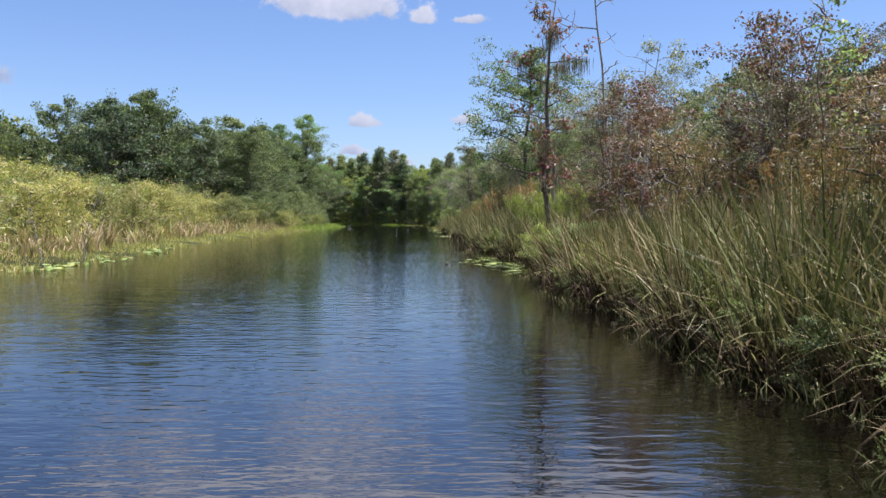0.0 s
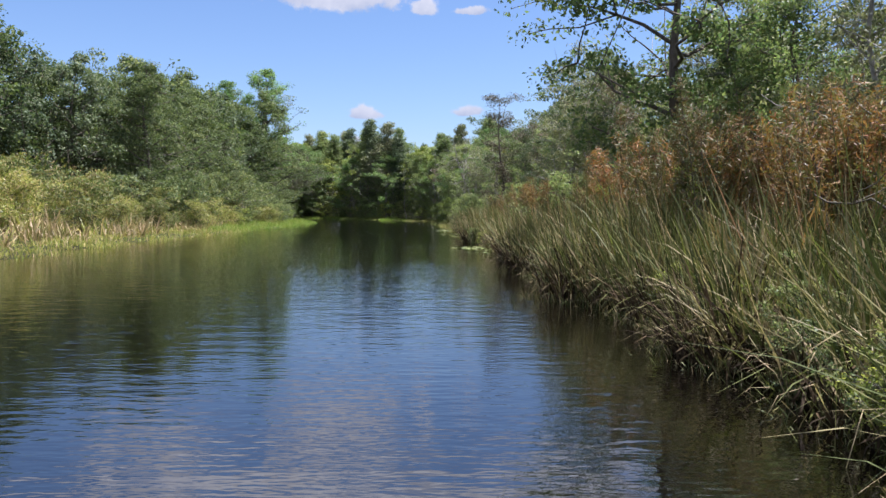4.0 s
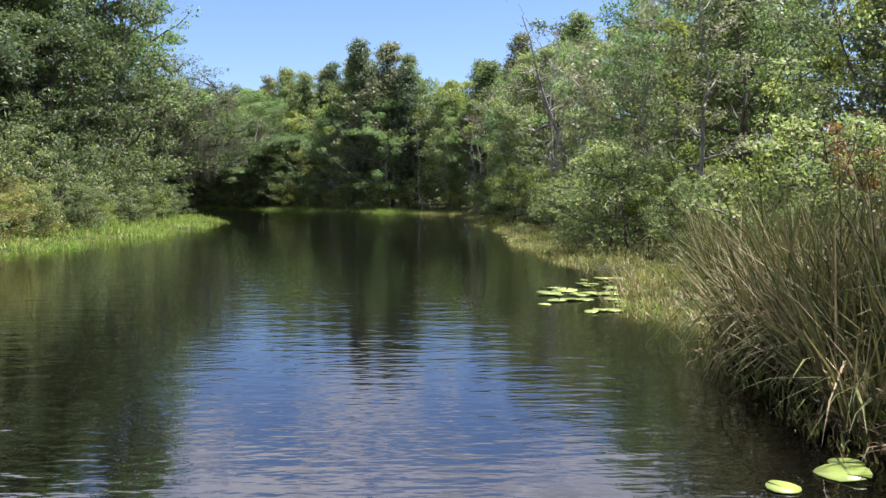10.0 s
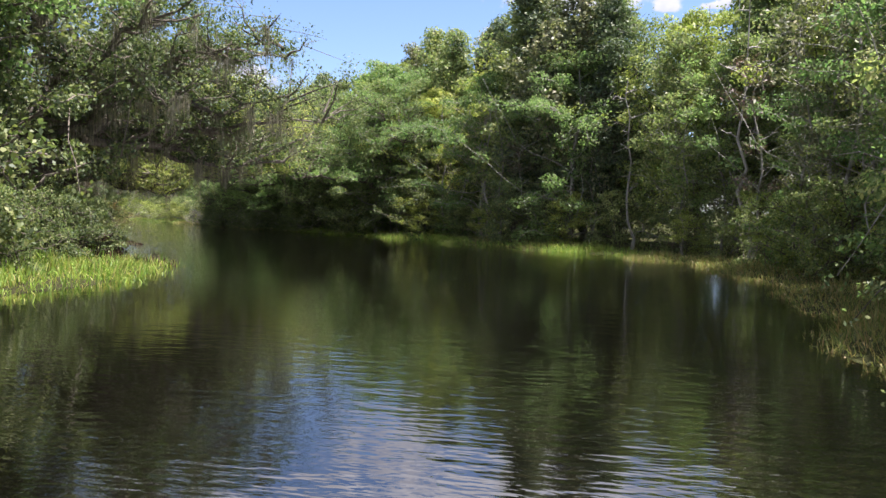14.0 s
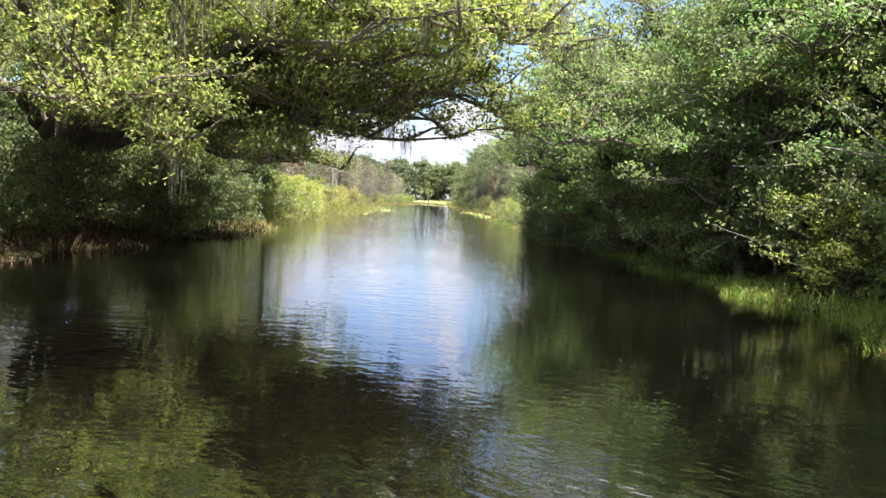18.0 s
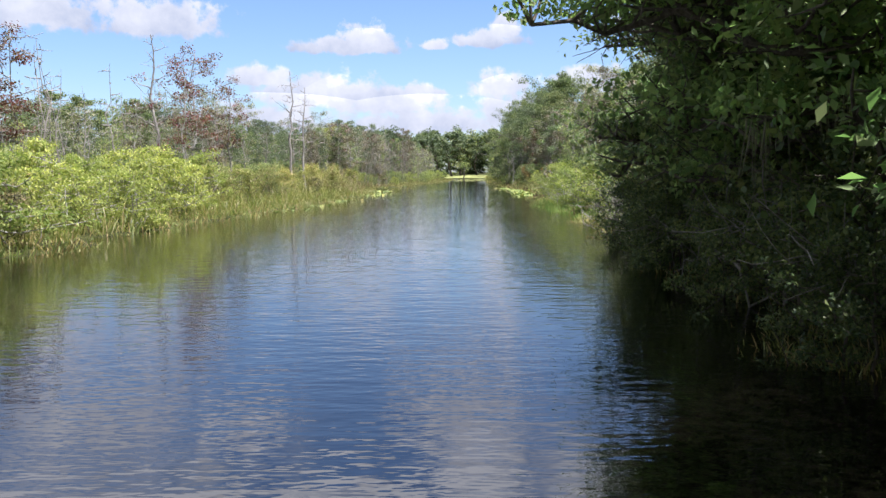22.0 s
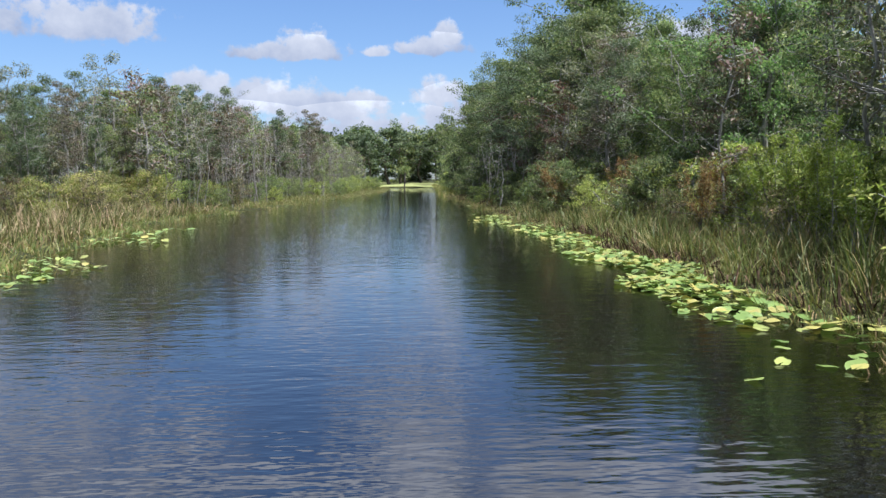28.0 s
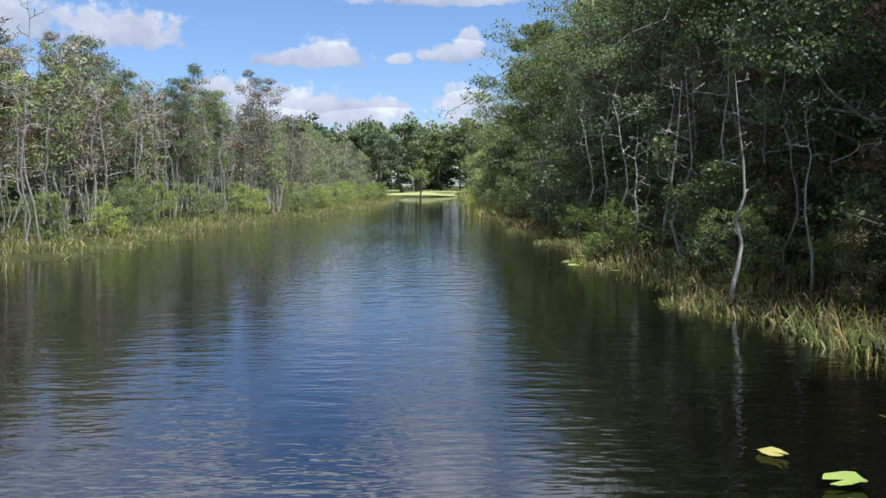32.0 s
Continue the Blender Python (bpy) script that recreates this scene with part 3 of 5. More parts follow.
def moss_strands(rng, hang, count, longest):
    """Bunches of thin strands below limbs."""
    bunch = hang[rng.integers(0, len(hang), max(6, count // 40))] + rng.normal(0, 0.2, (max(6, count // 40), 3)) * [1, 1, 0.2]
    pick = rng.integers(0, len(bunch), count)
    size = rng.uniform(0.3, 1.0, len(bunch))[pick]
    at = bunch[pick] + rng.normal(0, 0.11, (count, 3)) * [1, 1, 0.4]
    return blades(rng, at, longest * size * rng.uniform(0.25, 1.0, count), 0.011, np.zeros((count, 2)), down=True)


def blades(rng, feet, height, width, lean, down=False, droop=0.5):
    """Arching strips of given length, two quads and a tip each: upright at the foot, bending over towards the tip."""
    f = np.asarray(feet, float)
    n = len(f)
    h = np.asarray(height, float)
    ang = rng.uniform(0, 2 * math.pi, n)
    side = np.stack([np.cos(ang), np.sin(ang), np.zeros(n)], 1)
    ln = np.asarray(lean, float) + rng.normal(0, 0.19, (n, 2)) * rng.choice([0.6, 1.0, 2.4], n, p=[0.5, 0.38, 0.12])[:, None]
    mag = np.linalg.norm(ln, axis=1) + 1e-9
    flat = np.concatenate([ln / mag[:, None], np.zeros((n, 1))], 1)
    tilt = np.arctan(np.minimum(mag, 0.9))
    bend = (0.1 + 0.9 * rng.uniform(0, 1, n) ** 2.5) * droop * 1.6
    if down:
        tilt, bend = tilt * 0.3, bend * 0.05
    w = width * rng.uniform(0.6, 1.4, n)[:, None]
    up = np.array([0, 0, -1.0 if down else 1.0])
    at, rows_ = f, [f]
    fold = np.where(rng.uniform(0, 1, n) < (0.0 if down else 0.3), rng.uniform(0.7, 2.1, n), 0.0) * min(1.0, droop * 1.2)
    for u, share in ((0.2, 0.42), (0.6, 0.33), (1.0, 0.25)):
        a = tilt + bend * u + fold * (u > 0.3) * (0.6 + 0.4 * u)
        at = at + (h * share)[:, None] * (np.cos(a)[:, None] * up + np.sin(a)[:, None] * flat)
        rows_.append(at)
    p1, p2, p3 = rows_[1:]
    v = np.stack([f - side * w * 0.5, f + side * w * 0.5, p1 - side * w * 0.5, p1 + side * w * 0.5, p2 - side * w * 0.33, p2 + side * w * 0.33, p3], 1)
    i = np.arange(n)[:, None] * 7
    q = np.concatenate([i + [0, 1, 3, 2], i + [2, 3, 5, 4]], 0)
    return v.reshape(-1, 3), (q, i + [4, 5, 6])


def reed_bed(name, seed, side, s0, s1, off0, off1, count, low, tall, width, mat, label, edge_lean=0.25, power=1.6, droop=0.8, patchy=0.5):
    """A stretch of reeds or grass: thick at the water's edge, thinner landward."""
    rng = np.random.default_rng(seed)
    # tussocks: most blades rise from one and lean outward from its middle
    m = max(8, int(count / 38))
    cs, cu = rng.uniform(s0, s1, m), rng.uniform(0, 1, m) ** power
    wave = 0.5 + 0.5 * np.sin(cs * 1.9 + 3 * np.sin(cu * 5 + cs * 0.23) + seed)
    weight = (1 - patchy * (1 - wave)) * rng.uniform(0.3, 1.0, m)
    pick = rng.choice(m, count, p=weight / weight.sum())
    loose = rng.uniform(0, 1, count) < (0.35 if tall > 1 else 0.65)
    size = rng.uniform(0.55, 1.12, m)[pick] * np.where(loose, 0.85, 1.0)
    ds, do = rng.normal(0, 1, (2, count)) * np.where(loose, 0.7, 0.2)
    s = np.clip(cs[pick] + ds, s0, s1)
    off = np.clip(off0 + (off1 - off0) * cu[pick] + do, off0, off1)
    x, y = on_bank(side, s, off)
    cx, cy = on_bank(side, cs[pick], off - do)
    xw, yw = on_bank(side, s, off - 1.0)
    z = np.maximum(land_height(x, y), -0.25) - 0.05
    near = np.clip(1 - off / 1.6, 0, 1)[:, None]
    lean = np.stack([xw - x, yw - y], 1) * edge_lean * near * (rng.uniform(0, 1, count) < 0.45)[:, None]
    lean += np.where(loose, 0.05, 0.55)[:, None] * np.stack([x - cx, y - cy], 1)
    sway = 0.5 + 0.5 * np.sin(s * 0.61 + seed * 1.3) * np.sin(s * 0.23 + off * 0.4)
    h = (low + (tall - low) * (0.65 * sway + 0.35 * rng.uniform(0, 1, count))) * (0.4 + 0.72 * rng.beta(2.2, 1.6, count)) * (0.7 + 0.3 * np.clip(off / 1.2, 0, 1)) * size
    v, f = blades(rng, np.stack([x, y, z], 1), h, width, lean, droop=droop)
    return tagged(new(name, mesh_np(name, v, f[0], f[1], mats=(mat,))), label, "reeds" if tall > 1 else "grass", kind="stuff")


USED = {}


def put(kind, x, y, scale=1.0, turn=None, rng=random, sink=0.0, stretch=1.0, tall=None):
    """Stands the next plant of a kind at x, y: the first is the one built, the others copies."""
    protos = KINDS[kind]
    count = USED.get(kind, 0)
    USED[kind] = count + 1
    ob = protos[count % len(protos)]
    z = max(float(land_height(x, y)[0]), -0.5) - sink
    yaw = rng.uniform(0, 360) if turn is None else turn
    m = pose(x, y, z, 0, 0, yaw) @ Matrix.Diagonal((scale * stretch, scale * stretch, scale, 1))
    if count < len(protos):
        ob.matrix_basis = m
        return ob
    made = copy_thing(ob, m)
    made.matrix_basis = m
    return made


def row(kind, side, s0, s1, off0, off1, count, smin, smax, seed, stretch=1.0, sink=0.1):
    rng = random.Random(seed)
    for i in range(count):
        s = s0 + (s1 - s0) * (i + rng.uniform(0.05, 0.95)) / count
        off = rng.uniform(off0, off1)
        x, y = on_bank(side, s, off)
        put(kind, float(x), float(y), rng.uniform(smin, smax), rng=rng, stretch=stretch * rng.uniform(0.9, 1.12), sink=sink)


def plume_clump(name, seed, h, stems, mat, bark_mat, label, n_leaf=5200, spread=0.55, size=0.11):
    """Upright thin stems from one stool, feathered with narrow leaves over the upper part."""
    rng = np.random.default_rng(seed)
    wood, at = [], []
    for k in range(stems):
        foot = np.array([*rng.normal(0, 0.16, 2), -0.2])
        top = np.array([*(foot[:2] + rng.normal(0, spread, 2)), h * rng.uniform(0.62, 1.0)])
        axis = wander(rng, foot, top, 8, 0.03)
        wood.append(tube(axis, np.linspace(0.014, 0.004, 8), 5))
        for u in rng.uniform(0.45, 1.0, 26):
            p = np.array([np.interp(u, np.linspace(0, 1, 8), axis[:, c]) for c in range(3)])
            out_dir = np.array([*rng.normal(0, 1, 2), rng.uniform(0.2, 1.1)])
            tip = p + out_dir / np.linalg.norm(out_dir) * rng.uniform(0.15, 0.42) * (1.25 - u)
            wood.append(tube(np.array([p, (p + tip) / 2 + [0, 0, 0.02], tip]), [0.005, 0.004, 0.002], 4))
            at += [tip, (p + tip) / 2]
    root = tagged(new(name), label, "bush")
    wv, wq = joined(wood)
    part("stalk", mesh_np("stalk", wv, wq, mats=(bark_mat,), smooth=True), root)
    at = np.array(at)
    v, q = leaves(rng, at[rng.integers(0, len(at), n_leaf)], np.array([0.085, 0.085, 0.1]), size, 0.16, -0.3)
    part("foliage", mesh_np("foliage", v, q, mats=(mat,)), root)
    return root


KINDS = {
    "plume": [plume_clump("rusty_fennel", 411 + i, 3.4, 11, m, M_BARK, lab) for i, (m, lab) in enumerate((
        (M_PLUME, "rust-orange feathery fennel standing above the reeds"), (M_PLUME, "rust-brown feathery fennel standing above the reeds"), (M_FERN, "brown feathery fennel behind the reeds")))],
    "limeplume": [plume_clump("green_fennel", 421 + i, 3.0, 11, M_CYPRESS, M_BARK_PALE, "lime green feathery fennel standing above the reeds", 6500) for i in range(2)],
    # 10 m tall broadleaf trees
    "maple": [tree("swamp_maple", 11 + i, 10, 3.2, 0.22, m, M_BARK, lab, 26, 20000, 0.122, "round", 0.15, cluster=0.42, forks=4)
              for i, (m, lab) in enumerate(((M_MID, "green swamp maple with a full leafy crown"), (M_MID, "green swamp maple on the wet bank"),
                                            (M_BRIGHT, "light green young maple in the sun")))],
    "dark": [tree("swamp_tree", 21 + i, 10, 3.4, 0.1, M_DARK, M_BARK, "dark green broadleaf swamp tree, dense down to the ground", 28, 22000, 0.13, "round", 0.17,
                  cluster=0.45, forks=4) for i in range(3)],
    "overhang": [tree("shoreline_tree", 25 + i, 10, 3.3, 0.06, m, M_BARK, "dark green tree leaning over the shaded water", 32, 44000, 0.078, "round", 0.17, cluster=0.42, forks=5, aspect=0.62)
                 for i, m in enumerate((M_DARK, M_WOOD))],
    "column": [tree("sweetgum_tree", 31 + i, 10, 1.6, 0.18, m, M_BARK, "tall narrow dark green tree in the wood's edge", 44, 17000, 0.13, "column", 0.13, cluster=0.42, forks=4, gaps=0.8)
               for i, m in enumerate((M_MID, M_WOOD, M_GREY))],
    "grey": [tree("willow_tree", 41 + i, 10, 2.6, 0.25, M_GREY, M_BARK_PALE, "sparse grey-green willow with thin pale limbs", 24, 4600, 0.15, "ragged", 0.1,
                  cluster=0.36, forks=4, bare=0.2, aspect=0.35) for i in range(3)],
    "cypress": [tree("bald_cypress", 51 + i, 10, 2.0, 0.1, M_CYPRESS, M_BARK_PALE, "yellow-green feathery bald cypress", 34, 6000, 0.2, "cone", 0.14, cluster=0.34, forks=3, aspect=0.3)
                for i in range(2)],
    "far": [tree("woodland_tree", 61 + i, 12, 4.2, 0.12, m, M_BARK, "dark green tree of the wood behind the marsh", 30, 13000, 0.2, "round", 0.22, cluster=0.52, forks=4, aspect=0.65)
            for i, m in enumerate((M_WOOD, M_DARK, M_WOOD, M_DARK))],
    "belt": [tree("background_tree", 66 + i, 12, 4.4, 0.08, m, M_BARK, "tree of the distant wood along the horizon", 20, 2200, 0.6, "round", 0.2, cluster=0.85, forks=2, aspect=0.75)
             for i, m in enumerate((M_WOOD, M_DARK, M_WOOD))],
    "slim": [tree("young_swamp_tree", 431 + i, 8, 1.15, 0.34, m, M_BARK_PALE, lab, 18, 6000, 0.088, "round", 0.055, cluster=0.3, forks=4, bare=0.15, aspect=0.45, gaps=1.0)
             for i, (m, lab) in enumerate(((M_WOOD, "slender young tree with a grey stem and dark leaves"), (M_MID, "slender young tree with green leaves"), (M_WOOD, "slender young tree with a grey stem and dark leaves"),
                                           (M_BROWN, "slender young tree with dull maroon leaves")))],
    "brown": [tree("dying_tree", 71 + i, 9, 2.0, 0.2, M_BROWN, M_BARK, "dying tree with brown withered leaves", 24, 9000, 0.088, "ragged", 0.1, cluster=0.36, forks=5, bare=0.25) for i in range(2)],
    "red": [tree("red_maple", 81 + i, 7, 1.9, 0.3, M_RED, M_BARK_PALE, "thin maple with sparse dark red leaves", 16, 2000, 0.105, "ragged", 0.07, cluster=0.32, forks=4, bare=0.35) for i in range(2)],
    "snag": [tree("dead_snag", 91 + i, 9, 1.5, 0.45, M_BROWN, M_SNAG, "bare dead grey tree standing in the marsh", 12, 0, 0.1, "round", 0.13, forks=3) for i in range(3)],
    "stem": [tree("dead_sapling", 101 + i, 6, 0.8, 0.35, M_BROWN, M_SNAG, "thin bare grey dead sapling", 9, 0, 0.1, "ragged", 0.045, forks=2) for i in range(4)],
    "thin": [tree("thin_sapling", 111 + i, 6, 1.1, 0.3, m, M_BARK_PALE, "thin sapling with sparse small leaves", 14, 700, 0.15, "ragged", 0.05, cluster=0.3, forks=3, bare=0.3, aspect=0.4)
             for i, m in enumerate((M_GREY, M_GREY, M_BROWN, M_MID))],
    "bush": [tree("wax_myrtle_bush", 121 + i, 2.6, 1.5, 0.05, m, M_BARK, lab, 18, 7000, 0.078, "round", 0.05, cluster=0.23, forks=4, category="bush", trunks=2)
             for i, (m, lab) in enumerate(((M_MID, "green leafy bush on the bank"), (M_BRIGHT, "bright yellow-green bush in the sun"), (M_MID, "green wax myrtle bush at the water")))],
    "darkbush": [tree("shoreline_bush", 131 + i, 2.8, 1.9, 0.02, M_DARK, M_BARK, "dark green bush hanging over the water", 20, 7000, 0.1, "round", 0.06, cluster=0.27, forks=4, category="bush", trunks=2)
                 for i in range(2)],
    "limebush": [tree("willow_shrub", 141 + i, 2.4, 1.4, 0.05, M_BRIGHT, M_BARK_PALE, "lime green feathery willow shrub", 18, 4200, 0.12, "round", 0.04, cluster=0.24, forks=4, category="bush",
                      trunks=3, aspect=0.3) for i in range(2)],
    "rust": [tree("rusty_shrub", 151 + i, 2.6, 1.1, 0.25, M_RUST, M_BARK, "rust-brown withered shrub among the reeds", 16, 3600, 0.055, "ragged", 0.03, cluster=0.22, forks=4, category="bush",
                  trunks=3, bare=0.1, aspect=0.3) for i in range(2)],
    "reedbush": [tree("marsh_shrub", 171 + i, 2.3, 1.1, 0.05, m, M_BARK, "olive marsh shrub tangled with dry grass", 20, 3600, 0.13, "ragged", 0.03, cluster=0.28, forks=5, category="bush", trunks=3, aspect=0.16)
                 for i, m in enumerate((M_REED, M_REED, M_FERN))],
    "palegrass": [tree("marsh_thicket", 181 + i, 2.6, 1.5, 0.05, m, M_BARK, "yellow-green thicket in the open marsh", 20, 5600, 0.19, "round", 0.03, cluster=0.36, forks=4, category="bush", trunks=3, aspect=0.17, gaps=0.8)
                  for i, m in enumerate((M_REED_GREEN, M_REED_GREEN, M_SEDGE))],
    "palestem": [tree("bleached_sapling", 175 + i, 6, 0.9, 0.35, M_BROWN, M_STEM, "bleached pale dead sapling at the wood's edge", 8, 0, 0.1, "ragged", 0.06, forks=3) for i in range(3)],
    "pole": [tree("bare_tree", 191 + i, 9, 1.3, 0.4, M_BROWN, M_SNAG, "slender bare tree with a few broken limbs", 10, 0, 0.1, "ragged", 0.075, forks=3) for i in range(2)],
    "mossy": [tree("mossy_dead_tree", 195, 8, 1.8, 0.3, M_RED, M_BARK, "dead tree with dark red leaves and hanging grey moss", 16, 1100, 0.15, "ragged", 0.13, moss=1400, cluster=0.32, forks=4, bare=0.3)],
    "lime": [tree("sunlit_maple", 197 + i, 9, 3.0, 0.04, m, M_BARK_PALE, "light green sunlit tree, leafy down to the water", 28, 21000, 0.11, "round", 0.12, cluster=0.4, forks=4) for i, m in enumerate((M_MID, M_LIME))],
    "tall": [tree("tall_sunlit_tree", 203, 17, 3.8, 0.36, M_LIME, M_BARK, "tall tree with bright yellow-green sunlit crown", 30, 20000, 0.17, "round", 0.26, cluster=0.5, forks=4)],
    "park": [tree("park_oak", 205 + i, 12, 5.0, 0.34, m, M_BARK, "tall oak with a bare trunk above the mown bank", 18, 3600, 0.42, "round", 0.3, cluster=0.75, forks=3, aspect=0.7) for i, m in enumerate((M_WOOD, M_DARK))],
    "twigs": [tree("dead_branches", 161 + i, 2.2, 1.7, 0.1, M_BROWN, M_SNAG, "tangle of bare grey branches at the water", 12, 0, 0.1, "round", 0.03, forks=5, category="branches", trunks=3) for i in range(2)],
}

# first reach, right bank
row("far", "R", -40, 40, 14, 26, 8, 0.6, 0.85, 1)
row("brown", "R", -6, 36, 6, 12, 8, 0.5, 0.75, 2)
row("red", "R", 0, 40, 5, 10, 9, 0.7, 1.0, 3)
row("rust", "R", -8, 62, 2.5, 6, 26, 0.9, 1.3, 4)
row("rust", "R", 46, 60, 3.5, 6, 6, 1.1, 1.35, 400)
row("rust", "R", 70, 92, 3.5, 6, 8, 0.9, 1.25, 401)
row("thin", "R", -5, 60, 5, 12, 20, 0.8, 1.3, 5)
row("limebush", "R", 30, 40, 3.0, 5.5, 6, 1.0, 1.25, 6)
row("reedbush", "R", -8, 64, 2.5, 5, 16, 0.75, 1.2, 404)
row("bush", "R", -6, 62, 0.3, 1.2, 16, 0.3, 0.5, 420)
# small dark bushes added at the waterline, standing in for the undercut's shade
row("darkbush", "R", -10, 64, 0.5, 1.1, 30, 0.26, 0.4, 425)
row("darkbush", "R", 64, 92, 0.6, 1.2, 8, 0.24, 0.34, 426)
row("limebush", "R", -6, 62, 0.4, 1.4, 10, 0.35, 0.55, 421)
row("brown", "R", -6, 30, 4.5, 8, 8, 0.5, 0.62, 422)
row("grey", "R", -8, 34, 5, 10, 9, 0.5, 0.72, 423)
row("bush", "R", 64, 112, 2.4, 3.8, 12, 0.5, 0.8, 424)
row("reedbush", "R", 64, 112, 2.5, 4.5, 10, 0.7, 1.15, 405)
row("rust", "R", -4, 26, 3, 6, 12, 1.2, 1.6, 406)
row("grey", "R", 34, 112, 6, 14, 18, 0.7, 1.05, 7)
row("maple", "R", 42, 100, 8, 18, 9, 0.8, 1.1, 8)
row("grey", "R", 70, 114, 5.5, 11, 12, 0.8, 1.1, 80)
row("slim", "R", 66, 114, 5, 10, 14, 0.8, 1.15, 81)
row("far", "R", 44, 130, 16, 26, 12, 0.9, 1.1, 9)
row("far", "R", 100, 162, 11, 16, 9, 0.85, 1.1, 90)
row("bush", "R", 40, 110, 3.5, 6, 20, 0.9, 1.4, 10)
row("brown", "R", 82, 104, 6, 9, 2, 0.7, 0.9, 11)
row("maple", "R", 106, 138, 7, 11, 7, 0.75, 1.0, 12)
row("maple", "R", 146, 160, 5, 9, 3, 0.85, 1.1, 120)
row("grey", "R", 143, 157, 2.6, 4.6, 7, 0.8, 1.05, 121)
row("grey", "R", 112, 160, 4, 9, 8, 0.8, 1.0, 13)
row("bush", "R", 110, 160, 2, 4, 18, 0.7, 1.3, 14)
row("bush", "R", 118, 162, 2.5, 5, 10, 0.9, 1.3, 15)
row("lime", "R", 126, 160, 6, 9.5, 8, 0.9, 1.25, 150)
put("cypress", -1.8, 142.8, 0.95)
put("cypress", *(float(c) for c in on_bank("R", 128, 6)), 0.8)
put("maple", 7.8, 67, 1.5)
put("pole", 8.5, 35, 1.4)
put("pole", 7.0, 36.5, 1.35)
put("pole", 10.0, 33, 0.9)
put("mossy", 6.3, 31.8, 1.15)
put("mossy", 9.5, 37, 0.9)
put("bush", *(float(c) for c in on_bank("R", 26.5, 0.6)), 0.6)
put("bush", *(float(c) for c in on_bank("R", 24.0, 1.2)), 0.6)
put("brown", *(float(c) for c in on_bank("R", 27.5, 2.6)), 0.6)
put("brown", *(float(c) for c in on_bank("R", 30.0, 3.4)), 0.7)
row("red", "R", 22, 34, 1.8, 4, 6, 0.7, 0.95, 439)
row("red", "R", 8, 22, 4, 8, 8, 0.75, 1.0, 402)
row("brown", "R", 10, 24, 5, 9, 5, 0.55, 0.7, 403)
leaning = put("snag", 1.2, 136.0, 1.15)
leaning.matrix_basis = pose(1.2, 136.0, 0.1, 4, -22, 12) @ Matrix.Scale(1.15, 4)
row("plume", "R", -8, 14, 3.4, 6, 20, 1.0, 1.25, 430)
row("plume", "R", 14, 30, 4, 6.5, 10, 0.9, 1.2, 431)
row("plume", "R", 46, 63, 2.6, 5.2, 32, 1.0, 1.3, 432)
row("limeplume", "R", 33, 48, 2.2, 4.6, 22, 0.95, 1.2, 433)
row("limeplume", "R", 46, 66, 3.8, 6, 8, 0.95, 1.15, 434)
row("plume", "R", 68, 98, 2.6, 5, 30, 0.85, 1.15, 435)
row("limeplume", "R", 68, 100, 3.5, 5.5, 8, 0.9, 1.1, 436)
row("plume", "R", 104, 114, 3.5, 5, 4, 0.8, 1.0, 437)
row("brown", "R", -8, 30, 5.5, 9, 9, 0.5, 0.66, 438)
# the far shore of the bend
row("maple", "R", 160, 200, 4, 7, 5, 0.9, 1.2, 20)
row("lime", "R", 142, 186, 3, 6, 11, 0.8, 1.2, 200)
row("column", "R", 156, 200, 4, 12, 22, 1.25, 1.6, 21)
row("maple", "R", 158, 200, 5, 12, 8, 1.0, 1.4, 22)
row("bush", "R", 160, 200, 2.2, 4, 16, 0.7, 1.2, 23)
row("darkbush", "R", 164, 200, 2.2, 4.2, 5, 0.8, 1.3, 24)
row("far", "R", 150, 260, 12, 24, 18, 0.9, 1.25, 25)
row("palestem", "R", 132, 200, 2.6, 5, 18, 1.1, 1.7, 251)
row("thin", "R", 126, 200, 2.5, 5, 22, 0.9, 1.5, 252)
# second reach, right bank
row("dark", "R", 198, 224, 7, 9, 8, 1.1, 1.25, 30)
row("lime", "R", 226, 242, 4, 6.5, 5, 0.55, 0.75, 302)
row("bush", "R", 228, 242, 1.6, 3.0, 8, 0.7, 1.1, 303)
row("limebush", "R", 227, 248, 1.0, 2.4, 9, 0.6, 1.0, 305)
row("lime", "R", 188, 197, 3.6, 5.5, 4, 1.2, 1.5, 300)
put("lime", *(float(c) for c in on_bank("R", 191, 1.9)), 1.05)
row("column", "R", 186, 240, 9, 14, 12, 1.2, 1.4, 301)
row("maple", "R", 196, 232, 8, 12, 6, 1.0, 1.2, 31)
row("column", "R", 184, 234, 8, 12, 9, 1.25, 1.5, 310)
row("maple", "R", 188, 214, 8, 11, 4, 1.2, 1.4, 311)
row("darkbush", "R", 192, 228, 1.4, 3.0, 24, 0.8, 1.25, 32)
row("twigs", "R", 198, 230, 0.3, 1.0, 16, 0.55, 0.9, 33)
row("darkbush", "R", 200, 221, 0.1, 0.9, 15, 0.45, 0.75, 320)
put("brown", 2.2, 102.5, 1.15)
row("bush", "R", 80, 92, 0.1, 0.5, 5, 0.22, 0.34, 341)
row("bush", "R", 238, 300, 2.0, 4.8, 14, 0.6, 1.0, 34)
row("reedbush", "R", 244, 298, 1.5, 4, 16, 0.5, 0.95, 409)
row("twigs", "R", 252, 256, 1.6, 2.6, 2, 0.9, 1.15, 412)
row("darkbush", "R", 250, 300, 3.5, 6, 10, 0.8, 1.1, 340)
row("grey", "R", 248, 305, 5, 12, 16, 0.75, 1.05, 35)
row("dark", "R", 232, 280, 8, 12, 9, 0.85, 1.1, 345)
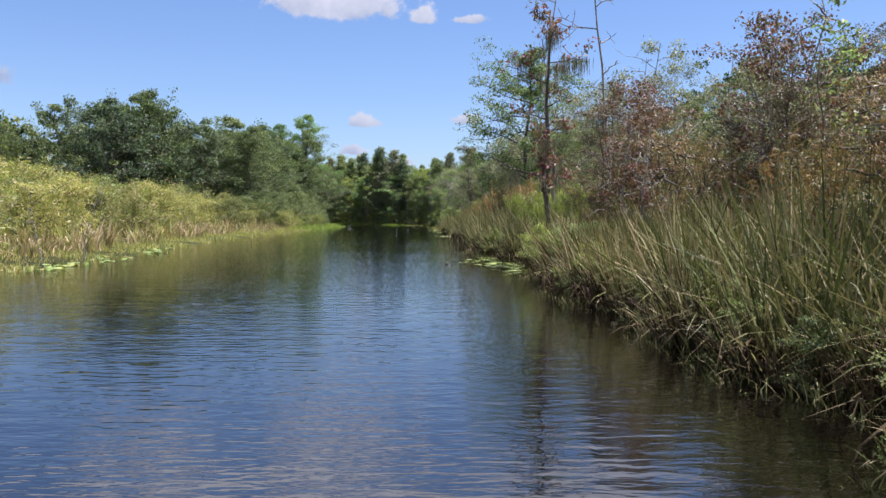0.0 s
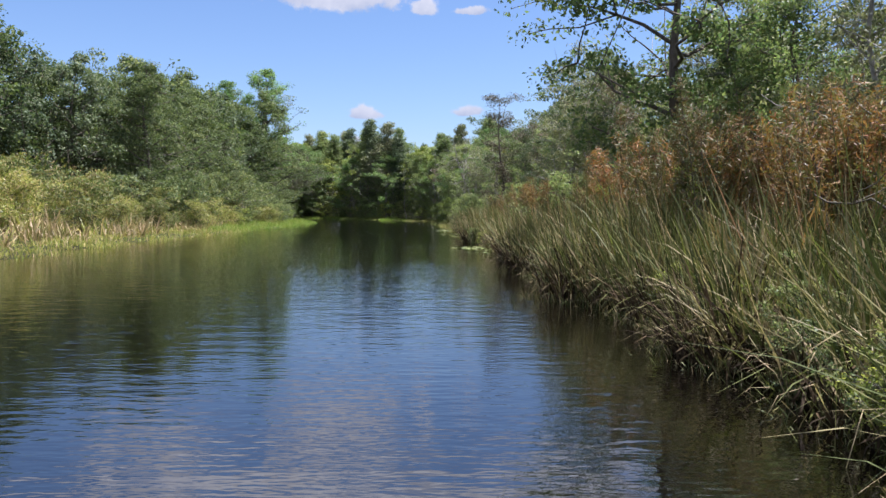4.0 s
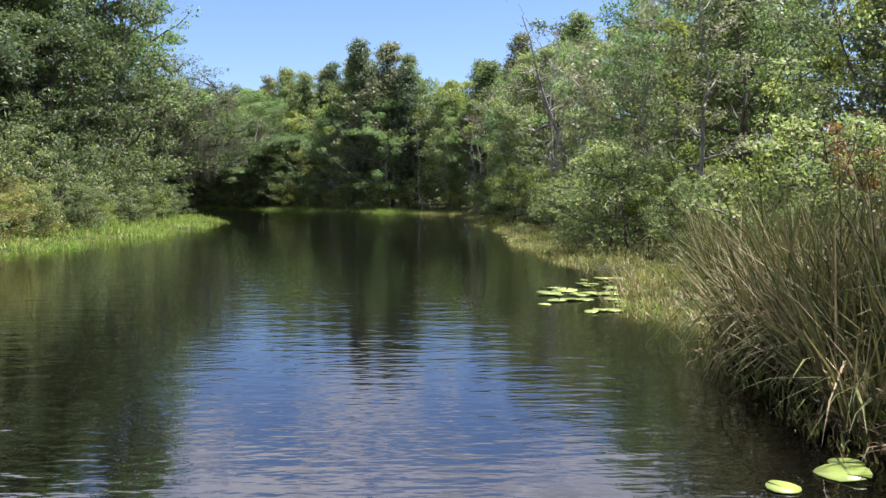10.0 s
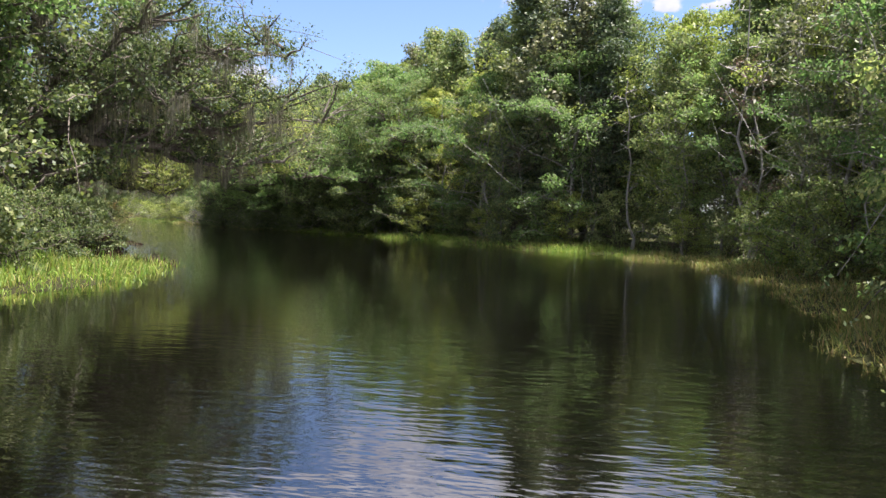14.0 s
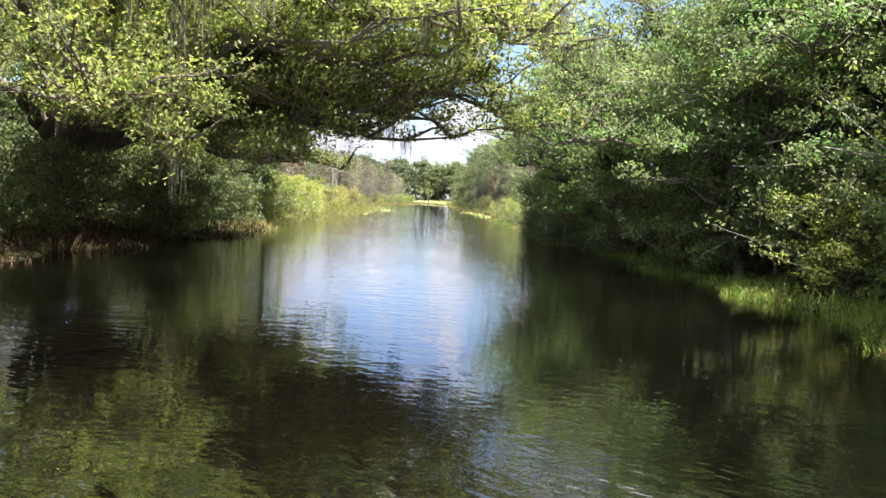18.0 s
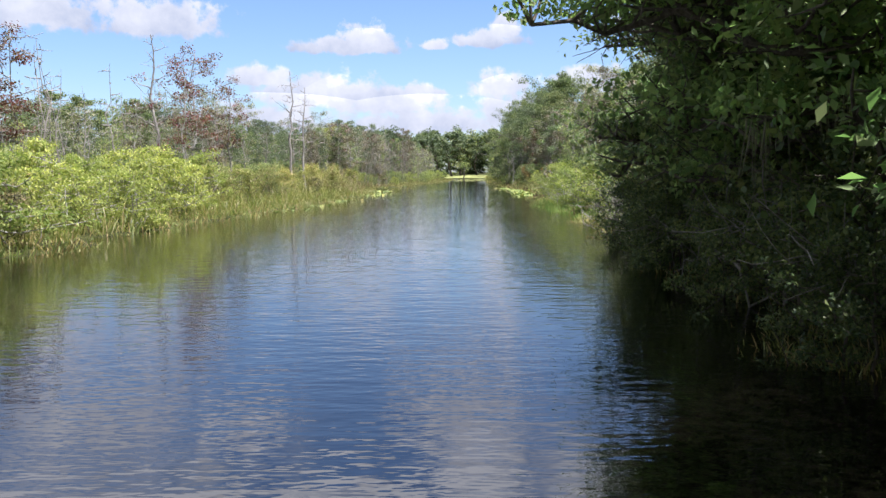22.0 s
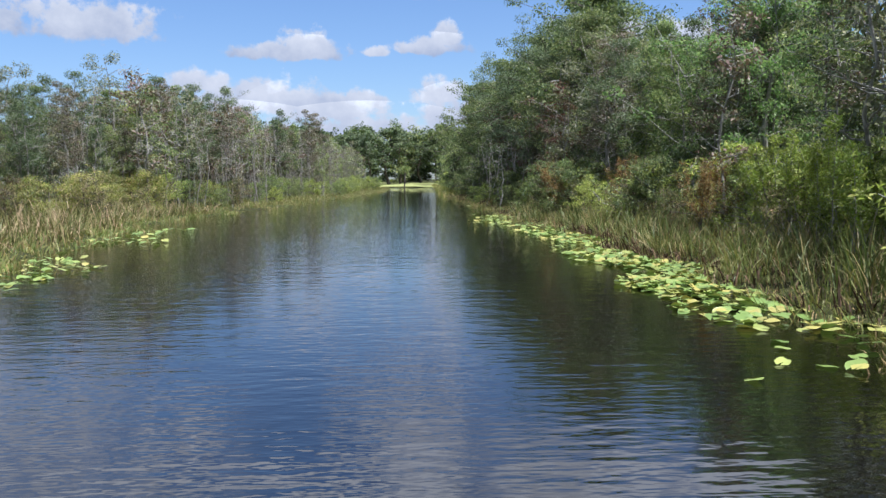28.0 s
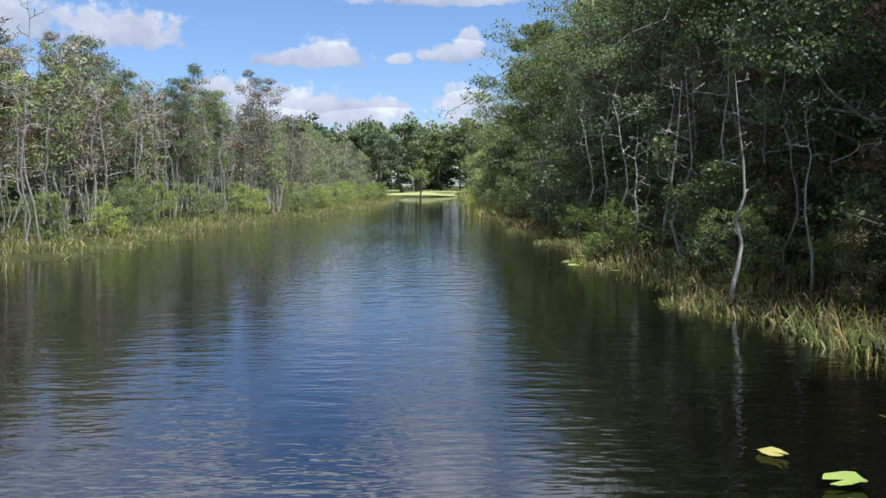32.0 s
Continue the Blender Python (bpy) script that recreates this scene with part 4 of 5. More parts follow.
row("lime", "R", 282, 300, 6, 9, 4, 0.75, 1.0, 347)
row("slim", "R", 282, 306, 3.5, 7, 12, 0.8, 1.1, 348)
row("slim", "R", 246, 300, 5, 9, 18, 0.9, 1.2, 346)
row("maple", "R", 250, 305, 8, 15, 8, 0.75, 1.0, 36)
row("limebush", "R", 262, 300, 3, 5, 7, 0.8, 1.15, 37)
row("limeplume", "R", 258, 276, 2.0, 3.8, 10, 0.8, 1.0, 370)
row("plume", "R", 276, 312, 2.4, 4, 10, 0.6, 0.85, 371)
row("thin", "R", 250, 345, 3, 9, 30, 0.9, 1.4, 38)
row("overhang", "R", 304, 350, 4.6, 7.2, 14, 1.12, 1.4, 39)
row("dark", "R", 304, 350, 7.5, 11, 9, 1.2, 1.45, 390)
row("brown", "R", 296, 330, 2.8, 5, 8, 0.4, 0.65, 391)
row("red", "R", 296, 328, 2.6, 4.5, 9, 0.7, 1.1, 392)
row("grey", "R", 298, 345, 3.0, 5, 7, 0.45, 0.7, 393)
row("palestem", "R", 305, 344, 0.9, 2.6, 28, 0.5, 0.9, 40)
row("reedbush", "R", 296, 345, 1.5, 4, 16, 0.5, 0.8, 407)
row("bush", "R", 298, 342, 0.8, 2.8, 16, 0.35, 0.65, 408)
row("far", "R", 290, 440, 12, 24, 18, 0.8, 1.1, 41)
row("dark", "R", 345, 365, 3, 9, 6, 1.1, 1.45, 42)
row("maple", "R", 360, 450, 3, 10, 20, 0.7, 1.1, 43)
row("bush", "R", 340, 450, 1, 4, 26, 0.9, 1.5, 44)
row("darkbush", "R", 297, 345, 2.2, 4.5, 20, 0.8, 1.3, 45)
# woods far back, seen between the nearer trees and from above
row("belt", "R", -60, 160, 30, 70, 34, 0.8, 1.2, 900)
row("belt", "R", 170, 440, 28, 70, 40, 0.8, 1.2, 901)
row("belt", "L", 60, 190, 38, 80, 28, 0.9, 1.3, 902)
# first reach, left bank
row("far", "L", -30, 60, 38, 52, 18, 0.85, 1.15, 50)
row("belt", "L", -60, 60, 55, 80, 14, 1.1, 1.4, 500)
row("far", "L", 62, 100, 26, 38, 15, 0.78, 1.05, 51)
row("far", "L", 88, 114, 18, 28, 9, 1.05, 1.3, 511)
row("bush", "L", 40, 105, 17, 28, 18, 1.2, 2.0, 52)
row("palegrass", "L", -20, 104, 5, 12, 44, 1.05, 1.4, 520)
row("palegrass", "L", -20, 104, 10, 24, 60, 1.35, 1.8, 521)
row("rust", "L", 10, 100, 8, 16, 14, 0.8, 1.1, 522)
row("palegrass", "L", 88, 130, 2.5, 5.5, 20, 0.6, 0.9, 523)
row("far", "L", 95, 149, 9, 22, 20, 0.95, 1.25, 53)
put("tall", -26.2, 143.5, 1.08)
put("tall", -29.5, 139.0, 0.95)
put("dark", -27.5, 146.5, 1.2)
put("far", -33, 143, 1.3)
put("far", -39, 148, 1.3)
put("dark", -25.5, 141.5, 1.5)
row("dark", "L", 98, 148, 6, 10, 12, 0.9, 1.4, 54)
row("darkbush", "L", 95, 150, 4, 7, 18, 1.2, 1.8, 55)
row("bush", "L", 110, 149, 2.5, 4.5, 12, 0.5, 0.9, 56)
row("snag", "L", 10, 60, 10, 18, 4, 0.4, 0.6, 57)
# the bend, left
row("darkbush", "L", 150, 192, 0.8, 4.5, 17, 0.6, 1.0, 60)
row("dark", "L", 152, 192, 9, 16, 8, 0.9, 1.2, 61)
row("darkbush", "L", 158, 190, 6, 11, 24, 1.2, 1.8, 621)
row("dark", "L", 156, 188, 13, 20, 10, 0.9, 1.2, 622)
row("maple", "L", 184, 194, 3, 6, 4, 0.8, 1.0, 62)
row("darkbush", "L", 184, 194, 2, 5, 8, 1.0, 1.5, 620)
put("lime", -57.8, 177.4, 1.0)
put("maple", -60.6, 177.6, 0.95)
put("maple", -62.8, 179.0, 0.8)
put("overhang", -61.5, 175.0, 1.1)
put("darkbush", -58.2, 178.6, 1.0)
put("darkbush", -60.5, 179.0, 1.0)
put("bush", -57.0, 178.8, 0.6)
row("far", "L", 152, 196, 14, 28, 8, 0.9, 1.2, 63)
# second reach, left bank
row("limebush", "L", 195, 224, 1.6, 6, 30, 0.8, 1.25, 70)
row("grey", "L", 196, 260, 12, 24, 14, 0.5, 0.75, 700)
row("bush", "L", 200, 260, 4, 12, 26, 0.7, 1.05, 71)
row("palegrass", "L", 198, 300, 2.5, 12, 60, 0.55, 0.95, 710)
row("reedbush", "L", 200, 300, 1.8, 9, 44, 0.5, 0.9, 711)
put("red", -91.5, 199.0, 1.3)
put("red", -89.0, 197.5, 1.2)
put("red", -94.0, 202.0, 1.1)
row("stem", "L", 196, 262, 5, 22, 80, 0.7, 1.3, 72)
row("thin", "L", 200, 300, 8, 26, 50, 0.7, 1.2, 73)
row("slim", "L", 206, 256, 14, 30, 46, 0.5, 0.75, 730)
row("slim", "L", 254, 300, 7, 20, 70, 0.65, 0.95, 731)
row("slim", "L", 290, 345, 5, 14, 56, 0.85, 1.2, 732)
row("slim", "L", 340, 420, 5, 14, 40, 0.75, 1.05, 733)
row("red", "L", 292, 340, 4, 10, 10, 0.9, 1.2, 734)
row("far", "L", 200, 300, 26, 40, 38, 0.68, 0.9, 74)
row("belt", "L", 200, 330, 45, 80, 26, 0.7, 0.95, 740)
row("red", "L", 205, 225, 6, 12, 5, 1.0, 1.4, 75)
row("grey", "L", 252, 300, 11, 24, 14, 0.7, 0.95, 76)
row("stem", "L", 285, 400, 3, 14, 110, 0.8, 1.3, 77)
row("thin", "L", 285, 400, 3.5, 14, 80, 0.9, 1.4, 78)
row("bush", "L", 288, 400, 2, 5, 36, 0.5, 0.95, 780)
row("grey", "L", 292, 335, 7, 14, 10, 0.75, 1.0, 781)
row("maple", "L", 296, 330, 9, 15, 6, 0.7, 0.9, 782)
row("brown", "L", 290, 400, 5, 12, 22, 0.55, 0.85, 79)
row("stem", "L", 288, 345, 3, 10, 70, 0.8, 1.25, 790)
row("far", "L", 300, 420, 14, 28, 16, 0.5, 0.75, 80)
row("belt", "L", 320, 420, 32, 60, 14, 0.7, 0.95, 800)
put("snag", -100.0, 209.3, 1.05)
put("snag", -103.2, 212.4, 0.95)
put("snag", -90.8, 196.3, 1.1)


# reeds and grass
reed_bed("tall_sawgrass", 1, "R", -14, 16, 0.6, 5, 20000, 2.3, 3.4, 0.027, M_REED, "tall green and tan sawgrass at the water's edge", 0.07, 1.2, droop=0.55)
reed_bed("tall_sawgrass", 2, "R", 14, 32, 0.6, 4.5, 14000, 2.0, 2.9, 0.027, M_REED, "tall olive sawgrass with dry blades", 0.07, 1.2, droop=0.55)
reed_bed("tall_sawgrass", 3, "R", 32, 64, 0.5, 4.5, 25000, 2.0, 3.0, 0.027, M_REED, "tall olive sawgrass with dry blades", 0.07, 1.2, droop=0.55)
reed_bed("tall_reeds", 4, "R", 64, 92, 0.4, 4.5, 15000, 1.8, 2.75, 0.026, M_REED, "tall tan and green reeds", 0.07, 1.2, droop=0.55)
reed_bed("tall_reeds", 51, "R", 101.5, 106, 0.3, 3, 4500, 1.9, 2.8, 0.018, M_REED, "stand of tall tan reeds at the waterline", 0.2, 1.2, droop=0.9)
reed_bed("tall_reeds", 5, "R", 92, 114, 1.7, 5, 12000, 1.3, 2.5, 0.02, M_REED, "green and tan reeds behind low grass", 0.05, 1.2, droop=0.7)
reed_bed("dry_reeds", 6, "R", -10, 100, 0.3, 4, 13000, 1.2, 2.7, 0.015, M_REED_DRY, "dry tan reed blades among the sawgrass", 0.2, 1.3, droop=1.2)
reed_bed("pale_sedge", 7, "R", 88, 165, -1.3, 2.0, 38000, 0.15, 0.5, 0.016, M_SEDGE, "pale yellow-green sedge at the waterline", 0.3, 1.0, patchy=0.1)
reed_bed("marsh_grass", 8, "R", 100, 200, 0.3, 5.5, 26000, 0.25, 0.6, 0.02, M_BANK, "bright green marsh grass on the bank", 0.3, 1.0, patchy=0.3)
reed_bed("marsh_grass", 9, "R", 228, 345, -0.4, 2.6, 22000, 0.2, 0.6, 0.015, M_BANK, "bright green marsh grass on the bank", 0.3, 1.1, patchy=0.4)
reed_bed("sunlit_grass", 50, "R", 231, 254, -0.6, 1.3, 5000, 0.25, 0.75, 0.016, M_GRASS, "bright green grass with tan stalks at the waterline", 0.3, 1.0, patchy=0.7)
reed_bed("sunlit_grass", 55, "R", 88, 104, 0.6, 2.2, 5000, 0.4, 1.0, 0.016, M_GRASS, "bright green grass and sedge at the foot of the reeds", 0.4, 1.0, droop=1.0, patchy=0.4)
reed_bed("green_reeds", 57, "R", 40, 100, 0.8, 4.0, 9000, 1.4, 2.5, 0.022, M_BANK, "green reeds among the tan ones", 0.08, 1.2, droop=0.8, patchy=0.9)
reed_bed("cattails", 10, "R", 256, 298, 0.8, 4.5, 12000, 0.8, 1.7, 0.018, M_BANK, "green cattails and reeds on the bank", 0.2, 1.3, patchy=0.85)
reed_bed("shaded_grass", 101, "R", 296, 345, 0.0, 5, 9000, 0.3, 0.85, 0.018, M_BANK, "dark olive grass under the trees", 0.3, 1.2, patchy=0.8)
reed_bed("far_reeds", 11, "R", 345, 455, -0.5, 4, 8000, 0.8, 1.8, 0.05, M_REED_GREEN, "green reeds along the far bank", 0.2, 1.3)
reed_bed("marsh_edge_grass", 12, "L", -30, 105, -1.0, 3.5, 22000, 0.25, 0.7, 0.026, M_REED_GREEN, "yellow-green grass at the marsh's edge", 0.2, 1.0)
reed_bed("marsh_reeds", 13, "L", -40, 104, 2, 28, 20000, 1.1, 1.9, 0.055, M_REED_DRY, "tan and green reeds of the open marsh", 0.1, 1.25)
reed_bed("marsh_reeds", 14, "L", -40, 104, 3, 34, 9000, 1.2, 2.0, 0.058, M_REED_GREEN, "green reeds of the open marsh", 0.1, 1.1)
reed_bed("bank_grass", 15, "L", 98, 152, -0.6, 5, 24000, 0.3, 0.8, 0.022, M_GRASS, "bright green grass on the low point", 0.3, 1.1)
reed_bed("bank_grass", 16, "L", 186, 290, -1.2, 2.5, 18000, 0.3, 0.8, 0.026, M_SEDGE, "yellow-green sedge at the waterline", 0.3, 1.0)
reed_bed("marsh_reeds", 17, "L", 196, 262, 1, 16, 24000, 0.8, 1.6, 0.024, M_REED_GREEN, "tall green marsh reeds", 0.15, 1.3)
reed_bed("marsh_reeds", 18, "L", 255, 287, 1, 12, 18000, 0.8, 1.5, 0.026, M_REED, "tan and green marsh reeds", 0.15, 1.3)
reed_bed("marsh_reeds", 19, "L", 290, 420, -0.4, 6, 16000, 0.3, 0.8, 0.024, M_BANK, "green marsh grass below dead saplings", 0.15, 1.2)
# low dark layers added so the foot of the bank looks deeply shaded
reed_bed("reed_thatch", 52, "R", -14, 64, 0.25, 4.5, 34000, 1.0, 2.1, 0.036, M_SHADE_THATCH, "dead leaves coloured near-black for the shade at the reeds' feet", 0.3, 1.0, droop=1.1, patchy=0.2)
reed_bed("reed_thatch", 53, "R", 64, 104, 0.25, 4.0, 15000, 0.8, 1.8, 0.036, M_SHADE_THATCH, "dead leaves coloured near-black for the shade at the reeds' feet", 0.3, 1.0, droop=1.1, patchy=0.2)
reed_bed("reed_thatch", 54, "R", 256, 345, 0.4, 4.0, 14000, 0.35, 0.9, 0.03, M_SHADE_THATCH, "dead leaves coloured near-black for the shade under the bank's bushes", 0.3, 1.0, droop=1.1, patchy=0.2)
reed_bed("shaded_thatch", 56, "L", 150, 194, 0.0, 6.0, 12000, 0.25, 0.7, 0.03, M_SHADE_THATCH, "dead leaves coloured near-black for the shade under the oaks", 0.3, 1.0, droop=1.1, patchy=0.2)
reed_bed("edge_sedge", 45, "R", -12, 90, -0.2, 1.0, 12000, 0.3, 1.0, 0.014, M_REED, "short olive sedge and dead stalks at the waterline", 0.5, 1.0, droop=1.3, patchy=0.55)
reed_bed("arching_stalks", 40, "R", -10, 64, 0.1, 0.9, 700, 0.9, 1.7, 0.02, M_REED_DRY, "pale dry stalks arching down to the water", 0.55, 1.0, droop=1.5)
reed_bed("back_reeds", 46, "R", -12, 64, 2.2, 6.0, 20000, 2.4, 3.6, 0.02, M_REED, "tall reeds standing behind the sawgrass", 0.05, 1.0, droop=0.6, patchy=0.6)
reed_bed("back_reeds", 47, "R", 64, 104, 2.4, 5.5, 11000, 2.0, 2.95, 0.02, M_REED, "tall reeds standing behind the sawgrass", 0.05, 1.0, droop=0.6, patchy=0.6)
reed_bed("rusty_plumes", 48, "R", 36, 58, 1.5, 4.5, 1800, 2.5, 3.3, 0.035, M_RUST, "tall reeds with rust-brown plumes", 0.05, 1.0, droop=0.5, patchy=1.0)
reed_bed("rusty_plumes", 49, "R", 68, 96, 1.8, 4.5, 1500, 2.4, 3.3, 0.035, M_RUST, "tall reeds with rust-brown plumes", 0.05, 1.0, droop=0.5, patchy=1.0)
reed_bed("arching_stalks", 41, "R", 64, 112, -0.1, 0.9, 260, 0.8, 1.5, 0.02, M_REED_DRY, "pale dry stalks arching down to the water", 0.55, 1.0, droop=1.5)
reed_bed("arching_stalks", 42, "R", 292, 345, -0.1, 0.9, 180, 0.6, 1.2, 0.02, M_REED_DRY, "pale dry stalks arching down to the water", 0.55, 1.0, droop=1.5)
reed_bed("shore_tufts", 43, "R", 165, 200, -0.2, 1.6, 9000, 0.25, 0.75, 0.016, M_GRASS, "sunlit tufts of green grass at the foot of the trees", 0.3, 1.0, patchy=1.0)
reed_bed("shore_tufts", 44, "R", 196, 236, -0.3, 1.2, 4000, 0.2, 0.55, 0.016, M_BANK, "sparse tufts of grass at the shaded waterline", 0.3, 1.0, patchy=0.5)


# ---- live oaks leaning over the bend ----
def live_oak(seed, x, y, h, limbs, n_leaf, moss, label, trunk_r=0.42, size=0.135, leaf=M_OAK, strand=1.4, layer=0.2, gaps=1.5):
    """Short thick trunk, long low limbs to given ends (relative to the foot), leaves on the limbs' upper side, moss below."""
    rng = np.random.default_rng(seed)
    wood, tips, hang = [], [], []
    fork = np.array([0.3, 0.1, 0.24 * h])
    wood.append(tube(wander(rng, (0, 0, -0.4), fork, 6, 0.06), np.array([1.7, 1.15, 1.0, 0.95, 0.92, 0.9]) * trunk_r, 10))
    for end in limbs:
        e = np.array(end, float)
        length = float(np.linalg.norm(e - fork))
        mid = (fork + e) / 2 + np.array([0, 0, 0.1 * length])
        a = wander(rng, fork, mid, 7, 0.03 * length)
        c = wander(rng, a[-1], e, 7, 0.03 * length)
        limb = np.concatenate([a, c[1:]])
        r0 = trunk_r * rng.uniform(0.4, 0.62)
        wood.append(tube(limb, np.linspace(r0, 0.03, len(limb)), 7))
        for k in range(22):
            i = rng.integers(4, len(limb))
            twist = rng.normal(0, 1, 3) * np.array([1, 1, 0.5])
            twist[2] = abs(twist[2]) - 0.12
            twist /= np.linalg.norm(twist)
            ln = min(length * rng.uniform(0.14, 0.34), rng.uniform(1.3, 2.6))
            e2 = limb[i] + twist * ln + np.array([0, 0, 0.22 * ln])
            br = wander(rng, limb[i], e2, 5, 0.06 * ln)
            wood.append(tube(br, np.linspace(max(0.02, r0 * 0.3), 0.01, 5), 5))
            tips += [br[-1], br[-2], br[2]]
            for f in range(2):
                e3 = br[3] + rng.normal(0, 0.4, 3) * ln * np.array([1, 1, 0.6])
                tw = wander(rng, br[3], e3, 3, 0.05 * ln)
                wood.append(tube(tw, [0.015, 0.01, 0.006], 4))
                tips += [tw[-1], tw[-2]]
            hang += [br[1], br[2], br[3], limb[i]]
        hang += list(limb[3:])
        tips += list(limb[5:]) * 9
    root = tagged(new("live_oak"), label, "tree")
    wv, wq = joined(wood)
    part("trunk", mesh_np("trunk", wv, wq, mats=(M_BARK,), smooth=True), root)
    tips = np.array(tips)
    weight = rng.uniform(0.0, 1.0, len(tips)) ** gaps + 0.02
    v, q = leaves(rng, tips[rng.choice(len(tips), n_leaf, p=weight / weight.sum())] + np.array([0, 0, 0.22]), np.array([0.4, 0.4, layer]), size, 0.52, level=0.5)
    part("crown", mesh_np("crown", v, q, mats=(leaf,)), root)
    v, f = moss_strands(rng, np.array(hang), moss * 3, strand)
    part("hanging_moss", mesh_np("hanging_moss", v, f[0], f[1], mats=(M_MOSS,)), root, "grey hanging Spanish moss")["kind"] = "stuff"
    root.matrix_basis = pose(x, y, float(land_height(x, y)[0]) - 0.1)
    return root


live_oak(201, -31.8, 150.2, 12, [(7.6, 6.6, 3.9), (6.5, 9.5, 4.6), (3, 12, 5.2), (7.5, 1, 5.0), (7.5, 4, 7.5), (3.5, 8, 9.0), (-4, 6, 8), (0, -6, 8), (-5, -1, 9), (1, 0, 12.5),
                                 (5, 5, 11), (8.5, 0, 9.0), (6, -4, 8), (1, 10, 11), (6, 8, 6.5), (4, 10.5, 7.5), (6, 11, 9), (8.6, 9.4, 4.7), (7.8, 8, 6.2), (5, 8.5, 4.2), (9, 7.5, 8)],
         80000, 5200, "old live oak with low limbs over the water and grey moss", leaf=M_DARK, strand=2.0)
live_oak(202, -45.5, 165.0, 12, [(8, 5, 4.2), (6.5, 9, 4.8), (1, 12, 5.0), (9, 1, 6.0), (8, 7, 7.5), (4, 10, 8.5), (1, 3, 11.5), (-5, 3, 8), (-3, 9, 8), (2, -6, 7), (6, 4, 10), (9, 11, 6.0), (10.5, 8, 7.5), (10, 12, 8.5), (5, 8, 12), (13, 5, 5.8), (14.5, 8, 6.5), (12.5, 3, 7.5), (13, 10.5, 6.0), (12, 8.5, 6.2), (14, 6, 6.0), (10.5, 10.5, 6.0), (13, 7.5, 7.0), (11, 12, 6.2), (12, 6.5, 7.0), (12, -2.5, 2.8), (10, 0.5, 2.8), (8, 3.5, 2.6), (5.5, 6.5, 2.6), (3, 9.5, 2.8), (11, -1, 3.6), (7, 5, 3.4), (9, 11, 4.9), (9.5, 9.5, 4.8), (10.5, 10.5, 4.9), (12, -4, 6.2), (10, -2, 8), (13.5, -1, 7.5), (9, 7.6, 4.1), (10, 9, 4.3), (11.2, 9.6, 4.5), (8, 6, 4.0), (12.4, 10.6, 4.8)],
         225000, 2600, "spreading live oak arching over the channel, hung with moss")
live_oak(203, -56.5, 176.0, 11, [(3, 6, 6.5), (5, 4, 8.0), (-1, 6, 7.5), (4, -3, 7), (-5, 2, 7), (0, 1, 11), (-3, -4, 8), (1, 7, 9.5)],
         26000, 900, "tall oak at the corner of the open marsh", 0.26)


def bank_boughs(seed, side, s, off, h, leaf, label, n_leaf=70000):
    """A tree at the water whose limbs reach out over it in layers, low twigs near the surface."""
    rng = np.random.default_rng(seed)
    x, y = on_bank(side, s, off)
    x0, y0 = on_bank(side, s, off - 1)
    out_dir = np.array([x0 - x, y0 - y])
    along = np.array([-out_dir[1], out_dir[0]])
    limbs = []
    for k in range(17):
        u = (k + rng.uniform(0, 1)) / 17
        z = 1.3 + (h - 1.3) * u
        reach = (2.0 + 4.3 * math.sin(math.pi * min(1.0, 0.1 + 0.95 * u)) ** 0.8) * rng.uniform(0.5, 1.2)
        if z < 3.4:
            reach = min(reach, off + 0.9)
        turn = rng.uniform(-1.25, 1.25)
        d = out_dir * math.cos(turn) + along * math.sin(turn)
        limbs.append((d[0] * reach, d[1] * reach, z))
    for k in range(6):
        a = rng.uniform(0, 6.28)
        limbs.append((math.cos(a) * 2.2, math.sin(a) * 2.2, h * rng.uniform(0.6, 1.0)))
    return live_oak(seed, float(x), float(y), h, limbs, n_leaf, 260, label, 0.24, 0.15, leaf, 0.9, 0.12, 2.2)


for k, (s_at, back, high_) in enumerate(((191.5, 3.6, 9.0), (199.5, 2.8, 10.5), (205.5, 2.6, 10.0), (211.5, 2.4, 11.0), (217.5, 2.4, 9.5))):
    bank_boughs(230 + k, "R", s_at, back, high_, (M_LIME, M_MID, M_LIME)[k % 3], "broadleaf tree with layered boughs over the shaded water", 40000)


# ---- lily pads ----
def pad_mesh(rng, r):
    """A round leaf with a slit, a little cupped, with thickness."""
    n = 14
    a = np.linspace(0.14, 2 * math.pi - 0.14, n)
    rad = r * (1 + 0.05 * np.sin(a * 3 + rng.uniform(0, 6)) + rng.normal(0, 0.015, n))
    z = 0.008 + 0.018 * rng.uniform(0, 1) * np.abs(np.sin(a * rng.integers(1, 3) + rng.uniform(0, 6)))
    rim = np.stack([rad * np.cos(a), rad * np.sin(a), z], 1)
    v = np.concatenate([[[0, 0, 0.006]], rim, [[0, 0, -0.004]], rim * [1, 1, 1] - [0, 0, 0.007]])
    t = [(0, i + 1, i + 2) for i in range(n - 1)] + [(n + 1, n + 3 + i, n + 2 + i) for i in range(n - 1)]
    q = [(i + 1, n + 2 + i, n + 3 + i, i + 2) for i in range(n - 1)]
    return mesh_np("lily_pad", v, q, t, mats=(M_PAD,), smooth=True)


PAD_RNG = np.random.default_rng(5)
PADS = [pad_mesh(PAD_RNG, r) for r in (0.12, 0.15, 0.18, 0.2, 0.22)]
